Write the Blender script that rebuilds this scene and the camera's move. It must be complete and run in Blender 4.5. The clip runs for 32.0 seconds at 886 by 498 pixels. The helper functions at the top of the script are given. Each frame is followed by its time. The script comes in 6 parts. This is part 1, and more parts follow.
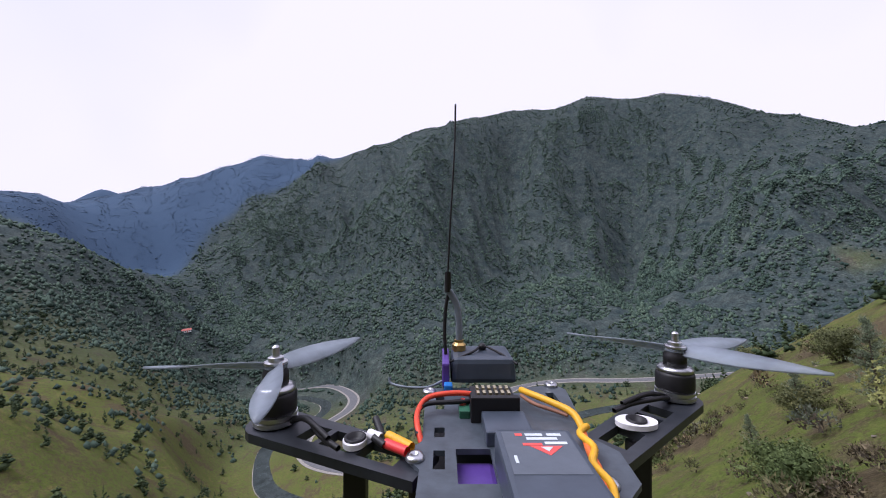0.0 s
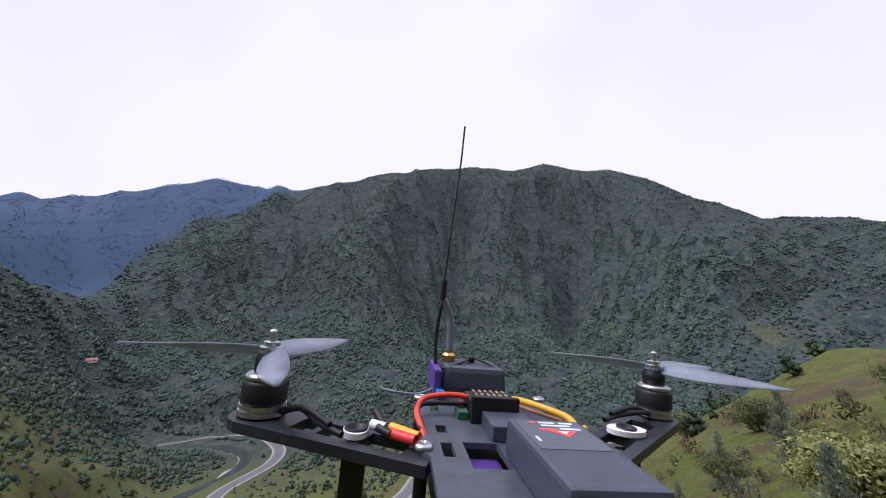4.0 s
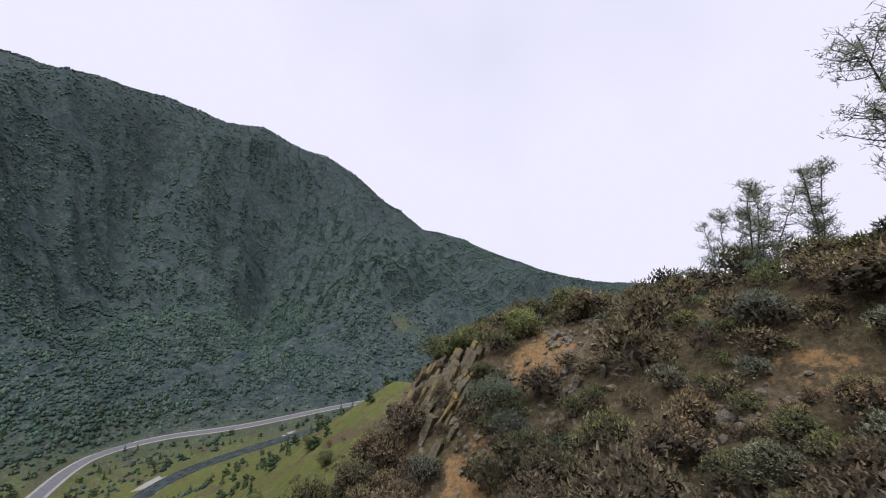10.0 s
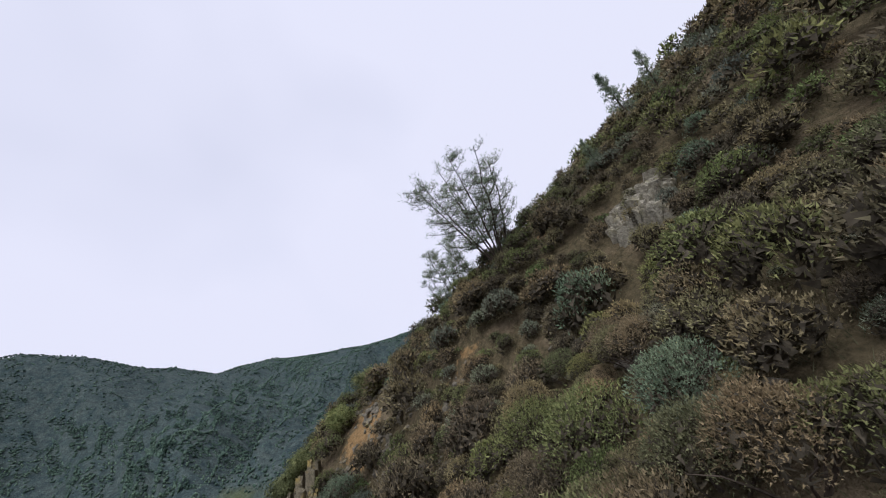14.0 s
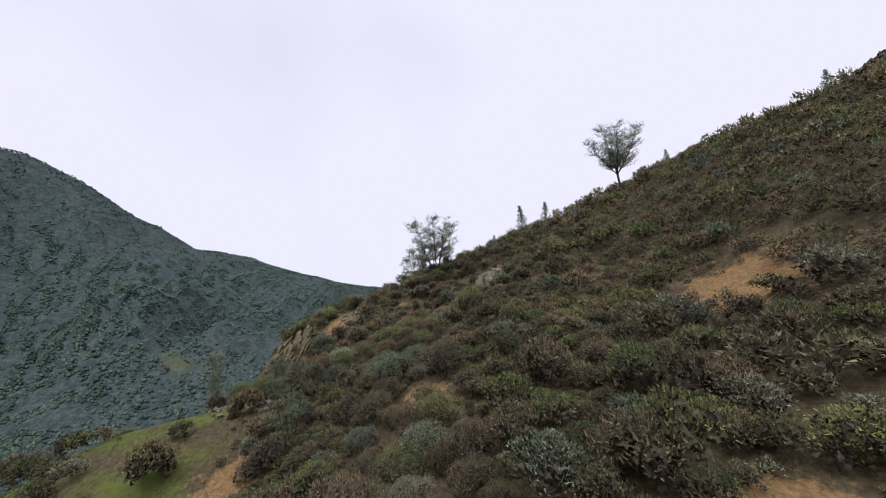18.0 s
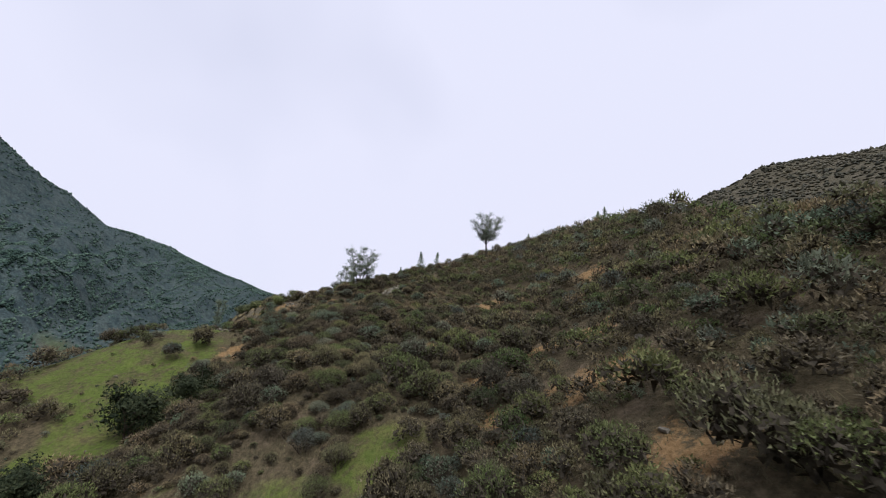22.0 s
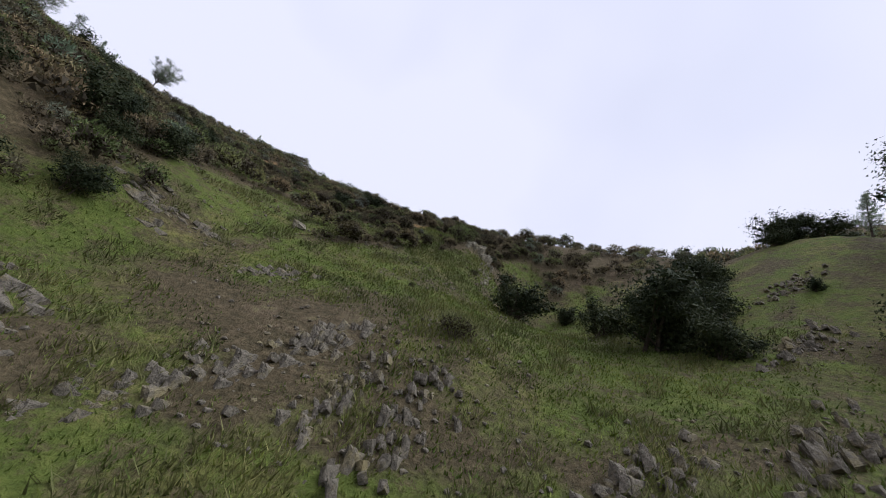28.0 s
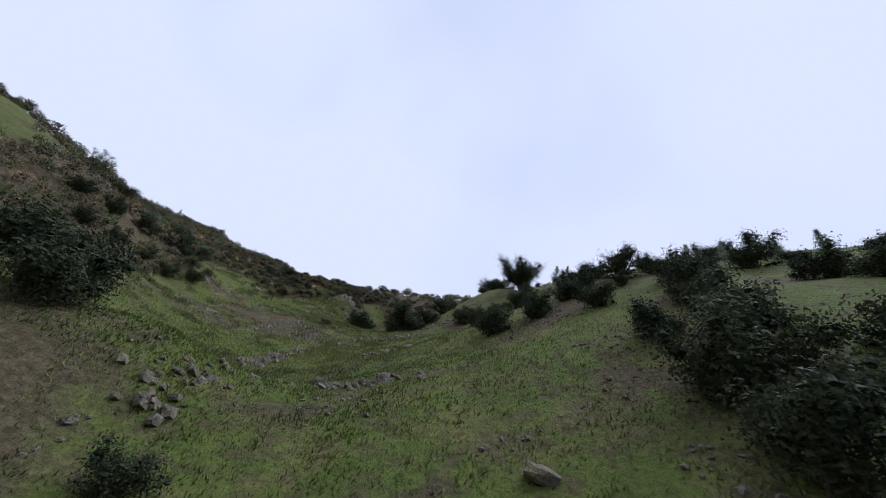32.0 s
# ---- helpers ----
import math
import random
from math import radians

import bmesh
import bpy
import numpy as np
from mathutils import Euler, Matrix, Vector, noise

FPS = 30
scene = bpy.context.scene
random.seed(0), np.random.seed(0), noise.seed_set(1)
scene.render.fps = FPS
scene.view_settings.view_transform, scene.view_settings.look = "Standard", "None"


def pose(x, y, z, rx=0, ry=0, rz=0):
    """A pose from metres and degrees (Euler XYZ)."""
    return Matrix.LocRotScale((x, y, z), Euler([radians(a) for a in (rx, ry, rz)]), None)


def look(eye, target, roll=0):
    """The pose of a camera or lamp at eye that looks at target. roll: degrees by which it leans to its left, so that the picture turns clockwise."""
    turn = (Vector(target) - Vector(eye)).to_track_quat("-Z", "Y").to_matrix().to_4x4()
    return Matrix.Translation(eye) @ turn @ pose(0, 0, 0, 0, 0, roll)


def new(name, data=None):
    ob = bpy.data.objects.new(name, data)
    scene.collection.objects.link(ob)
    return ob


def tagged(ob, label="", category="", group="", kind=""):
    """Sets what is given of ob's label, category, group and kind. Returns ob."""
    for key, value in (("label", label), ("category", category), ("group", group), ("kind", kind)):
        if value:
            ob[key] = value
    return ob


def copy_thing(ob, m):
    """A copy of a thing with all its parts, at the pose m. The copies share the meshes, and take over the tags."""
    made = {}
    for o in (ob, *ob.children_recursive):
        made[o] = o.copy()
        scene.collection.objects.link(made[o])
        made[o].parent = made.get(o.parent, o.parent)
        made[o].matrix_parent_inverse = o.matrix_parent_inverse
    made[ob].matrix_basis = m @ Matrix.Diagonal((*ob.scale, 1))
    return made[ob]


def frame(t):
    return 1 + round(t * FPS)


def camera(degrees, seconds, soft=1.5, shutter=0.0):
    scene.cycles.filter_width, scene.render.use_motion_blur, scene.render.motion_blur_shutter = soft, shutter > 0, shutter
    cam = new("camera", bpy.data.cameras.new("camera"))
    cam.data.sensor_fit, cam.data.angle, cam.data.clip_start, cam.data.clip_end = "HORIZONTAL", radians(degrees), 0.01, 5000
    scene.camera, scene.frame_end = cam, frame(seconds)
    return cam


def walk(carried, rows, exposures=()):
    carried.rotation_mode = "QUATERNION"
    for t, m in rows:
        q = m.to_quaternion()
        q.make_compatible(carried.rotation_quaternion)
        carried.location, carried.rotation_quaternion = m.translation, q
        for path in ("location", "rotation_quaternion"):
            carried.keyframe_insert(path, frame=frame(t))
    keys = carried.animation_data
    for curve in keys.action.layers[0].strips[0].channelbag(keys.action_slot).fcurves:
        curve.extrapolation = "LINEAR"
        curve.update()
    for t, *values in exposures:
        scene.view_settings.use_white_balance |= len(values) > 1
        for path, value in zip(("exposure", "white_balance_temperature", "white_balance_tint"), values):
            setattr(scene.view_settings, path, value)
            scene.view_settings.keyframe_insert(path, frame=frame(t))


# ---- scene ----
import itertools

cam = camera(101.55, 32.0, soft=1.0, shutter=0.06)
PATH = [
    (0.0, 65.954, 54.498, -35.471, 95.87, 8.34, -6.49),
    (0.5, 65.952, 54.497, -35.475, 97.39, 8.87, -6.94),
    (1.0, 65.951, 54.495, -35.482, 99.98, 8.81, -6.82),
    (1.5, 65.953, 54.492, -35.489, 102.29, 8.97, -5.83),
    (2.0, 65.952, 54.495, -35.483, 99.89, 7.47, -6.26),
    (2.5, 65.938, 54.500, -35.478, 97.19, -0.25, -8.78),
    (3.0, 65.932, 54.502, -35.481, 98.06, 0.20, -10.98),
    (3.5, 65.929, 54.504, -35.478, 97.47, 1.88, -12.54),
    (4.0, 65.925, 54.501, -35.491, 102.24, 4.00, -14.36),
    (4.1, 65.925, 54.501, -35.491, 102.24, 4.00, -14.36),
    (4.5, 64.054, 51.493, -32.310, 101.30, 6.46, -21.36),
    (6.5, 47.323, 25.013, -3.729, 99.19, 15.10, -46.02),
    (7.0, 44.634, 23.166, -2.308, 98.84, 16.84, -45.01),
    (7.5, 41.711, 21.536, -1.725, 98.91, 17.34, -45.26),
    (8.0, 39.091, 19.582, -1.195, 97.80, 18.44, -45.33),
    (8.5, 37.454, 17.778, -1.075, 95.93, 17.70, -45.78),
    (9.0, 37.210, 16.373, -1.220, 96.39, 15.17, -46.22),
    (9.5, 38.091, 14.394, -0.978, 95.38, 8.15, -51.69),
    (10.0, 38.775, 11.346, -0.522, 95.32, -0.29, -60.03),
    (10.5, 38.964, 9.352, 0.057, 95.32, -0.03, -66.83),
    (11.0, 40.392, 9.609, 0.003, 95.36, 1.78, -80.95),
    (11.5, 40.542, 8.395, -0.061, 96.07, 3.37, -89.06),
    (12.0, 39.917, 7.390, -0.334, 96.67, 4.86, -94.52),
    (12.5, 38.338, 7.381, -0.310, 97.24, 14.20, -92.16),
    (13.0, 36.501, 7.398, -0.241, 98.60, 24.06, -90.03),
    (13.5, 34.829, 7.314, -0.146, 99.31, 30.54, -88.60),
    (14.0, 32.899, 6.792, -0.192, 100.25, 30.35, -87.53),
    (14.5, 29.752, 6.465, -0.532, 100.50, 29.97, -85.64),
    (16.5, 15.302, 4.318, -3.321, 84.08, 1.88, -90.67),
    (17.0, 13.696, 3.652, -1.968, 93.21, 5.34, -91.38),
    (17.5, 11.931, 3.256, -1.113, 94.04, 6.11, -91.39),
    (18.0, 9.721, 3.283, -0.663, 95.46, 6.59, -91.05),
    (18.5, 7.174, 3.526, -0.381, 95.35, 4.06, -91.61),
    (19.0, 4.618, 4.225, -0.142, 97.41, 5.01, -91.56),
    (19.5, 1.816, 5.058, -0.283, 96.88, 8.19, -90.96),
    (20.0, -0.984, 6.028, -0.742, 98.11, 12.48, -90.31),
    (20.5, -3.896, 6.912, -1.405, 97.30, 12.82, -90.02),
    (21.0, -7.031, 6.814, -2.169, 97.63, 4.05, -91.50),
    (21.5, -10.720, 4.668, -3.257, 98.83, -0.77, -95.17),
    (22.0, -15.378, 1.263, -4.219, 100.45, -3.07, -101.71),
    (22.5, -20.175, 0.009, -4.615, 101.06, -9.10, -105.04),
    (23.0, -24.217, 2.721, -5.664, 102.32, -18.03, -113.27),
    (23.5, -27.702, 8.617, -8.242, 104.01, -21.61, -127.15),
    (24.0, -30.123, 15.350, -11.510, 100.94, -22.77, -138.23),
    (24.5, -30.931, 20.586, -14.296, 97.81, -26.99, -146.35),
    (25.0, -30.592, 25.448, -16.943, 100.55, -31.11, -156.01),
    (25.5, -30.896, 30.033, -19.696, 104.74, -27.34, -162.64),
    (27.5, -30.142, 46.347, -31.082, 117.73, -20.86, 174.53),
    (28.0, -30.697, 49.228, -32.366, 113.73, -20.60, 175.67),
    (28.5, -30.834, 52.006, -33.175, 115.03, -19.45, 175.53),
    (29.0, -31.117, 54.905, -34.234, 115.26, -20.90, 174.73),
    (29.5, -31.398, 58.085, -35.422, 117.33, -24.80, 172.04),
    (30.0, -32.054, 62.311, -37.122, 118.00, -23.77, 170.55),
    (30.5, -33.052, 67.679, -39.239, 122.19, -20.77, 167.74),
    (31.0, -34.250, 73.856, -41.708, 124.64, -17.54, 164.62),
    (31.5, -35.450, 79.930, -44.224, 125.85, -14.68, 162.90),
    (32.0, -36.286, 85.731, -46.467, 125.49, -12.65, 161.81),
]

EXPOSURES = [(0.0, 0.14, 5850, 17), (4.0, 0.14, 5850, 17), (8.0, 0.0, 5950, 11), (10.5, 0.0, 6000, 11), (11.2, 0.12, 6100, 13), (12.4, 0.12, 6100, 13), (13.0, 0.0, 6050, 11), (14.0, -0.09, 5850, 7), (15.0, 0.05, 6000, 10), (16.5, 0.32, 6150, 26), (17.1, 0.22, 6150, 26), (17.8, 0.06, 6000, 12), (18.4, -0.06, 6000, 9), (22.0, -0.07, 5850, 7), (23.0, -0.08, 5850, 7), (24.0, 0.0, 5850, 8), (25.0, 0.06, 5850, 8), (26.5, 0.02, 5830, 7), (28.0, 0.0, 5800, 7), (31.0, 0.0, 5650, 7), (32.0, -0.1, 5350, 6)]
walk(cam, [(r[0], pose(*r[1:])) for r in PATH], EXPOSURES)

# ---- sky and sun: high thin overcast ----
SUN_EL, SUN_AZ = radians(64), radians(268)
world = bpy.data.worlds.new("sky")
scene.world = world
world.use_nodes = True
wn, wl = world.node_tree.nodes, world.node_tree.links
wn.clear()
w_out = wn.new("ShaderNodeOutputWorld")
w_bg = wn.new("ShaderNodeBackground")
w_sky = wn.new("ShaderNodeTexSky")
w_sky.sky_type, w_sky.sun_disc = "NISHITA", False
w_sky.sun_elevation, w_sky.sun_rotation = SUN_EL, SUN_AZ
w_scale = wn.new("ShaderNodeMix")
w_scale.data_type, w_scale.blend_type = "RGBA", "MULTIPLY"
w_scale.inputs["Factor"].default_value = 1.0
w_scale.inputs["B"].default_value = (0.11, 0.11, 0.11, 1)
w_co = wn.new("ShaderNodeTexCoord")
w_noise = wn.new("ShaderNodeTexNoise")
w_noise.inputs["Scale"].default_value, w_noise.inputs["Detail"].default_value = 1.3, 3.0
w_ramp = wn.new("ShaderNodeMapRange")
w_ramp.inputs["From Min"].default_value, w_ramp.inputs["From Max"].default_value = 0.30, 0.52
w_ramp.inputs["To Min"].default_value, w_ramp.inputs["To Max"].default_value = 0.84, 1.0
w_cloud = wn.new("ShaderNodeMix")
w_cloud.data_type = "RGBA"
w_cloud.inputs["B"].default_value = (0.90, 0.845, 0.94, 1)
wl.new(w_sky.outputs["Color"], w_scale.inputs["A"])
wl.new(w_co.outputs["Generated"], w_noise.inputs["Vector"])
wl.new(w_noise.outputs["Fac"], w_ramp.inputs["Value"])
wl.new(w_ramp.outputs["Result"], w_cloud.inputs["Factor"])
wl.new(w_scale.outputs["Result"], w_cloud.inputs["A"])
wl.new(w_cloud.outputs["Result"], w_bg.inputs["Color"])
w_bg.inputs["Strength"].default_value = 1.0
wl.new(w_bg.outputs["Background"], w_out.inputs["Surface"])

sun = new("sun", bpy.data.lights.new("sun", "SUN"))
sun.data.energy, sun.data.angle, sun.data.color = 2.8, radians(40), (0.98, 0.96, 0.93)
sun.matrix_world = look((0, 0, 0), (-math.sin(SUN_AZ) * math.cos(SUN_EL), -math.cos(SUN_AZ) * math.cos(SUN_EL), -math.sin(SUN_EL)))


# ---- materials ----
def material(name, rough=0.9, spec=0.2, metal=0.0):
    m = bpy.data.materials.new(name)
    m.use_nodes = True
    b = m.node_tree.nodes["Principled BSDF"]
    b.inputs["Roughness"].default_value = rough
    b.inputs["Specular IOR Level"].default_value = spec
    b.inputs["Metallic"].default_value = metal
    return m, m.node_tree.nodes, m.node_tree.links, b


def noise_node(n, l, scale, detail=4.0, rough=0.6, co=None):
    t = n.new("ShaderNodeTexNoise")
    t.inputs["Scale"].default_value, t.inputs["Detail"].default_value, t.inputs["Roughness"].default_value = scale, detail, rough
    if co is None:
        co = n.new("ShaderNodeTexCoord").outputs["Object"]
    l.new(co, t.inputs["Vector"])
    return t


def ramp_node(n, l, src, stops):
    r = n.new("ShaderNodeValToRGB")
    e = r.color_ramp.elements
    while len(e) < len(stops):
        e.new(0.5)
    for el, (p, c) in zip(e, stops):
        el.position, el.color = p, (*c, 1)
    l.new(src, r.inputs["Fac"])
    return r


def mix_node(n, l, fac, a, b, mode="MIX"):
    m = n.new("ShaderNodeMix")
    m.data_type, m.blend_type = "RGBA", mode
    if isinstance(fac, float):
        m.inputs["Factor"].default_value = fac
    else:
        l.new(fac, m.inputs["Factor"])
    for sock, v in (("A", a), ("B", b)):
        if isinstance(v, tuple):
            m.inputs[sock].default_value = (*v, 1)
        else:
            l.new(v, m.inputs[sock])
    return m.outputs["Result"]


def bump(n, l, b, src, strength, dist):
    k = n.new("ShaderNodeBump")
    k.inputs["Strength"].default_value, k.inputs["Distance"].default_value = strength, dist
    l.new(src, k.inputs["Height"])
    l.new(k.outputs["Normal"], b.inputs["Normal"])


def leaf_material(name, dark, light, per="island", spec=0.15, scale=0.5, grain=9.0, thin=0.2, plants=None):
    """Foliage whose tone varies clump by clump and, more broadly, by place. plants: tints from plant to plant."""
    m, n, l, b = material(name, 0.75, spec)
    if per == "island":
        rnd = n.new("ShaderNodeNewGeometry").outputs["Random Per Island"]
    else:
        rnd = n.new("ShaderNodeObjectInfo").outputs["Random"]
    c1 = ramp_node(n, l, rnd, [(0.0, dark), (1.0, light)]).outputs["Color"]
    geo = n.new("ShaderNodeNewGeometry").outputs["Position"]
    nz = noise_node(n, l, scale, 3.0, 0.6, geo)
    c2 = ramp_node(n, l, nz.outputs["Fac"], [(0.3, (0.5, 0.56, 0.52)), (0.5, (0.95, 0.95, 0.9)), (0.7, (1.34, 1.26, 1.14))]).outputs["Color"]
    fz = noise_node(n, l, grain, 5.0, 0.75, geo)
    c3 = ramp_node(n, l, fz.outputs["Fac"], [(0.34, (0.6, 0.62, 0.6)), (0.5, (1.0, 1.0, 1.0)), (0.66, (1.24, 1.22, 1.18))]).outputs["Color"]
    if plants:
        tone = n.new("ShaderNodeAttribute")
        tone.attribute_name = "plant"
        own = n.new("ShaderNodeMath")
        own.operation = "ADD"
        l.new(tone.outputs["Fac"], own.inputs[0])
        l.new(n.new("ShaderNodeObjectInfo").outputs["Random"], own.inputs[1])
        wrap = n.new("ShaderNodeMath")
        wrap.operation = "FRACT"
        l.new(own.outputs["Value"], wrap.inputs[0])
        c1 = mix_node(n, l, 1.0, c1, ramp_node(n, l, wrap.outputs["Value"], [(i / (len(plants) - 1), p) for i, p in enumerate(plants)]).outputs["Color"], "MULTIPLY")
    l.new(mix_node(n, l, 1.0, mix_node(n, l, 1.0, c1, c2, "MULTIPLY"), c3, "MULTIPLY"), b.inputs["Base Color"])
    if thin:
        tr = n.new("ShaderNodeBsdfTranslucent")
        ms = n.new("ShaderNodeMixShader")
        ms.inputs["Fac"].default_value = thin
        l.new(b.inputs["Base Color"].links[0].from_socket, tr.inputs["Color"])
        l.new(b.outputs["BSDF"], ms.inputs[1])
        l.new(tr.outputs["BSDF"], ms.inputs[2])
        l.new(ms.outputs["Shader"], n["Material Output"].inputs["Surface"])
    else:
        bump(n, l, b, fz.outputs["Fac"], 0.5, 0.5 / grain)
    return m


def plain(name, col, rough=0.5, spec=0.4, metal=0.0, var=0.15, scale=40.0):
    """A made surface with slight mottling and fine relief."""
    m, n, l, b = material(name, rough, spec, metal)
    nz = noise_node(n, l, scale, 5.0)
    lo, hi = tuple(c * (1 - var) for c in col), tuple(min(1, c * (1 + var)) for c in col)
    l.new(ramp_node(n, l, nz.outputs["Fac"], [(0.3, lo), (0.7, hi)]).outputs["Color"], b.inputs["Base Color"])
    bump(n, l, b, nz.outputs["Fac"], 0.1, 0.001)
    return m


def ground_material():
    m, n, l, b = material("hill_ground", 0.95, 0.1)
    geo = n.new("ShaderNodeNewGeometry").outputs["Position"]
    cover = n.new("ShaderNodeVertexColor")
    cover.layer_name = "cover"
    sep = n.new("ShaderNodeSeparateColor")
    l.new(cover.outputs["Color"], sep.inputs["Color"])
    big, mid, fine = noise_node(n, l, 0.05, 4, 0.6, geo), noise_node(n, l, 0.5, 5, 0.65, geo), noise_node(n, l, 4.0, 6, 0.7, geo)
    soil = ramp_node(n, l, mid.outputs["Fac"], [(0.3, (0.06, 0.045, 0.030)), (0.55, (0.13, 0.096, 0.061)), (0.75, (0.225, 0.17, 0.11))]).outputs["Color"]
    litter = ramp_node(n, l, fine.outputs["Fac"], [(0.28, (0.042, 0.035, 0.019)), (0.5, (0.094, 0.074, 0.042)), (0.72, (0.17, 0.132, 0.076))]).outputs["Color"]
    earth = mix_node(n, l, ramp_node(n, l, mid.outputs["Fac"], [(0.5, (0, 0, 0)), (0.68, (0.8, 0.8, 0.8))]).outputs["Color"], litter, soil)
    g1 = ramp_node(n, l, mid.outputs["Fac"], [(0.25, (0.052, 0.074, 0.016)), (0.55, (0.098, 0.132, 0.026)), (0.8, (0.165, 0.178, 0.046))]).outputs["Color"]
    g2 = mix_node(n, l, 0.5, g1, ramp_node(n, l, fine.outputs["Fac"], [(0.25, (0.042, 0.056, 0.014)), (0.75, (0.175, 0.195, 0.048))]).outputs["Color"])
    dry = noise_node(n, l, 0.3, 6, 0.7, geo)
    straw = mix_node(n, l, ramp_node(n, l, big.outputs["Fac"], [(0.42, (0, 0, 0)), (0.6, (1, 1, 1))]).outputs["Color"], litter, ramp_node(n, l, fine.outputs["Fac"], [(0.3, (0.12, 0.105, 0.035)), (0.7, (0.27, 0.23, 0.085))]).outputs["Color"])
    g2 = mix_node(n, l, ramp_node(n, l, dry.outputs["Fac"], [(0.48, (0, 0, 0)), (0.64, (0.7, 0.7, 0.7))]).outputs["Color"], g2, straw)
    scar = noise_node(n, l, 0.85, 6, 0.8, geo)
    g2 = mix_node(n, l, ramp_node(n, l, scar.outputs["Fac"], [(0.49, (0, 0, 0)), (0.59, (0.85, 0.85, 0.85))]).outputs["Color"], g2, litter)
    # ragged edge between grass and bare earth
    edge = n.new("ShaderNodeMath")
    edge.operation = "ADD"
    l.new(sep.outputs["Red"], edge.inputs[0])
    off = n.new("ShaderNodeMapRange")
    off.inputs["To Min"].default_value, off.inputs["To Max"].default_value = -0.55, 0.55
    l.new(mid.outputs["Fac"], off.inputs["Value"])
    l.new(off.outputs["Result"], edge.inputs[1])
    fac = ramp_node(n, l, edge.outputs["Value"], [(0.38, (0, 0, 0)), (0.62, (1, 1, 1))]).outputs["Color"]
    near = mix_node(n, l, fac, earth, g2)
    wear = n.new("ShaderNodeMath")
    wear.operation, wear.inputs[1].default_value, wear.inputs[2].default_value = "MULTIPLY_ADD", 2.2, -1.15
    rag = noise_node(n, l, 1.1, 6, 0.75, geo)
    l.new(rag.outputs["Fac"], wear.inputs[0])
    slip = n.new("ShaderNodeMath")
    slip.operation = "ADD"
    l.new(sep.outputs["Blue"], slip.inputs[0])
    l.new(wear.outputs["Value"], slip.inputs[1])
    ochre = ramp_node(n, l, fine.outputs["Fac"], [(0.3, (0.18, 0.105, 0.045)), (0.7, (0.40, 0.25, 0.115))]).outputs["Color"]
    near = mix_node(n, l, ramp_node(n, l, slip.outputs["Value"], [(0.42, (0, 0, 0)), (0.62, (0.85, 0.85, 0.85))]).outputs["Color"], near, ochre)
    # forest ground, with some distance haze painted in as blue
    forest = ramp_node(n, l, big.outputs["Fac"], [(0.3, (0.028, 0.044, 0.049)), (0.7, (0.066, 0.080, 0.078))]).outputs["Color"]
    tw, tf = noise_node(n, l, 0.14, 4, 0.65, geo), noise_node(n, l, 0.5, 3, 0.6, geo)
    forest = mix_node(n, l, 1.0, forest, ramp_node(n, l, tw.outputs["Fac"], [(0.32, (0.65, 0.67, 0.66)), (0.5, (0.98, 0.98, 0.98)), (0.68, (1.4, 1.38, 1.3))]).outputs["Color"], "MULTIPLY")
    forest = mix_node(n, l, 1.0, forest, ramp_node(n, l, tf.outputs["Fac"], [(0.35, (0.55, 0.58, 0.55)), (0.65, (1.4, 1.38, 1.3))]).outputs["Color"], "MULTIPLY")
    # farther ridges: aerial haze painted over the forest tone as blue
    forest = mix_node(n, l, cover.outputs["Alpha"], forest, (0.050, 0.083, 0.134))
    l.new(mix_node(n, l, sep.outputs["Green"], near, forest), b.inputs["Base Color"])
    bump(n, l, b, fine.outputs["Fac"], 1.0, 0.2)
    return m


def rock_material(name, a, bb, lichen=(0.28, 0.23, 0.11)):
    m, n, l, b = material(name, 0.9, 0.25)
    co = n.new("ShaderNodeTexCoord").outputs["Object"]
    geo = n.new("ShaderNodeNewGeometry").outputs["Position"]
    n1, n2 = noise_node(n, l, 1.1, 6, 0.7, geo), noise_node(n, l, 7.0, 6, 0.7, geo)
    c = ramp_node(n, l, n2.outputs["Fac"], [(0.25, a), (0.7, bb)]).outputs["Color"]
    f = ramp_node(n, l, n1.outputs["Fac"], [(0.52, (0, 0, 0)), (0.66, (0.8, 0.8, 0.8))]).outputs["Color"]
    l.new(mix_node(n, l, f, c, lichen), b.inputs["Base Color"])
    bump(n, l, b, n2.outputs["Fac"], 1.0, 0.12)
    return m


M_GROUND = ground_material()
M_ROCK = rock_material("weathered_rock", (0.055, 0.048, 0.038), (0.25, 0.215, 0.165))
M_CRAG = rock_material("lichened_crag", (0.06, 0.05, 0.035), (0.25, 0.21, 0.14), (0.34, 0.25, 0.075))
M_PALE_ROCK = rock_material("pale_rock", (0.11, 0.095, 0.07), (0.42, 0.375, 0.29), (0.30, 0.26, 0.15))
# chaparral green that leans blue: part of the haze is in the colour
M_FOREST = leaf_material("hazed_chaparral", (0.026, 0.048, 0.041), (0.084, 0.126, 0.095), scale=0.012, grain=0.45, thin=0.0)
# the blue of these two is distance haze put into the colour
M_PEAK = plain("haze_painted_peak", (0.13, 0.24, 0.46), 0.95, 0.1, var=0.12, scale=0.004)
M_FAR = leaf_material("haze_painted_leaves", (0.074, 0.116, 0.175), (0.094, 0.140, 0.205), scale=0.006, grain=0.4, thin=0.0)
M_VALLEY = leaf_material("valley_tree_leaves", (0.030, 0.050, 0.027), (0.088, 0.118, 0.058), scale=0.03, grain=1.2, thin=0.0)
M_OAK = leaf_material("oak_leaves", (0.024, 0.034, 0.018), (0.07, 0.08, 0.04), scale=0.3)
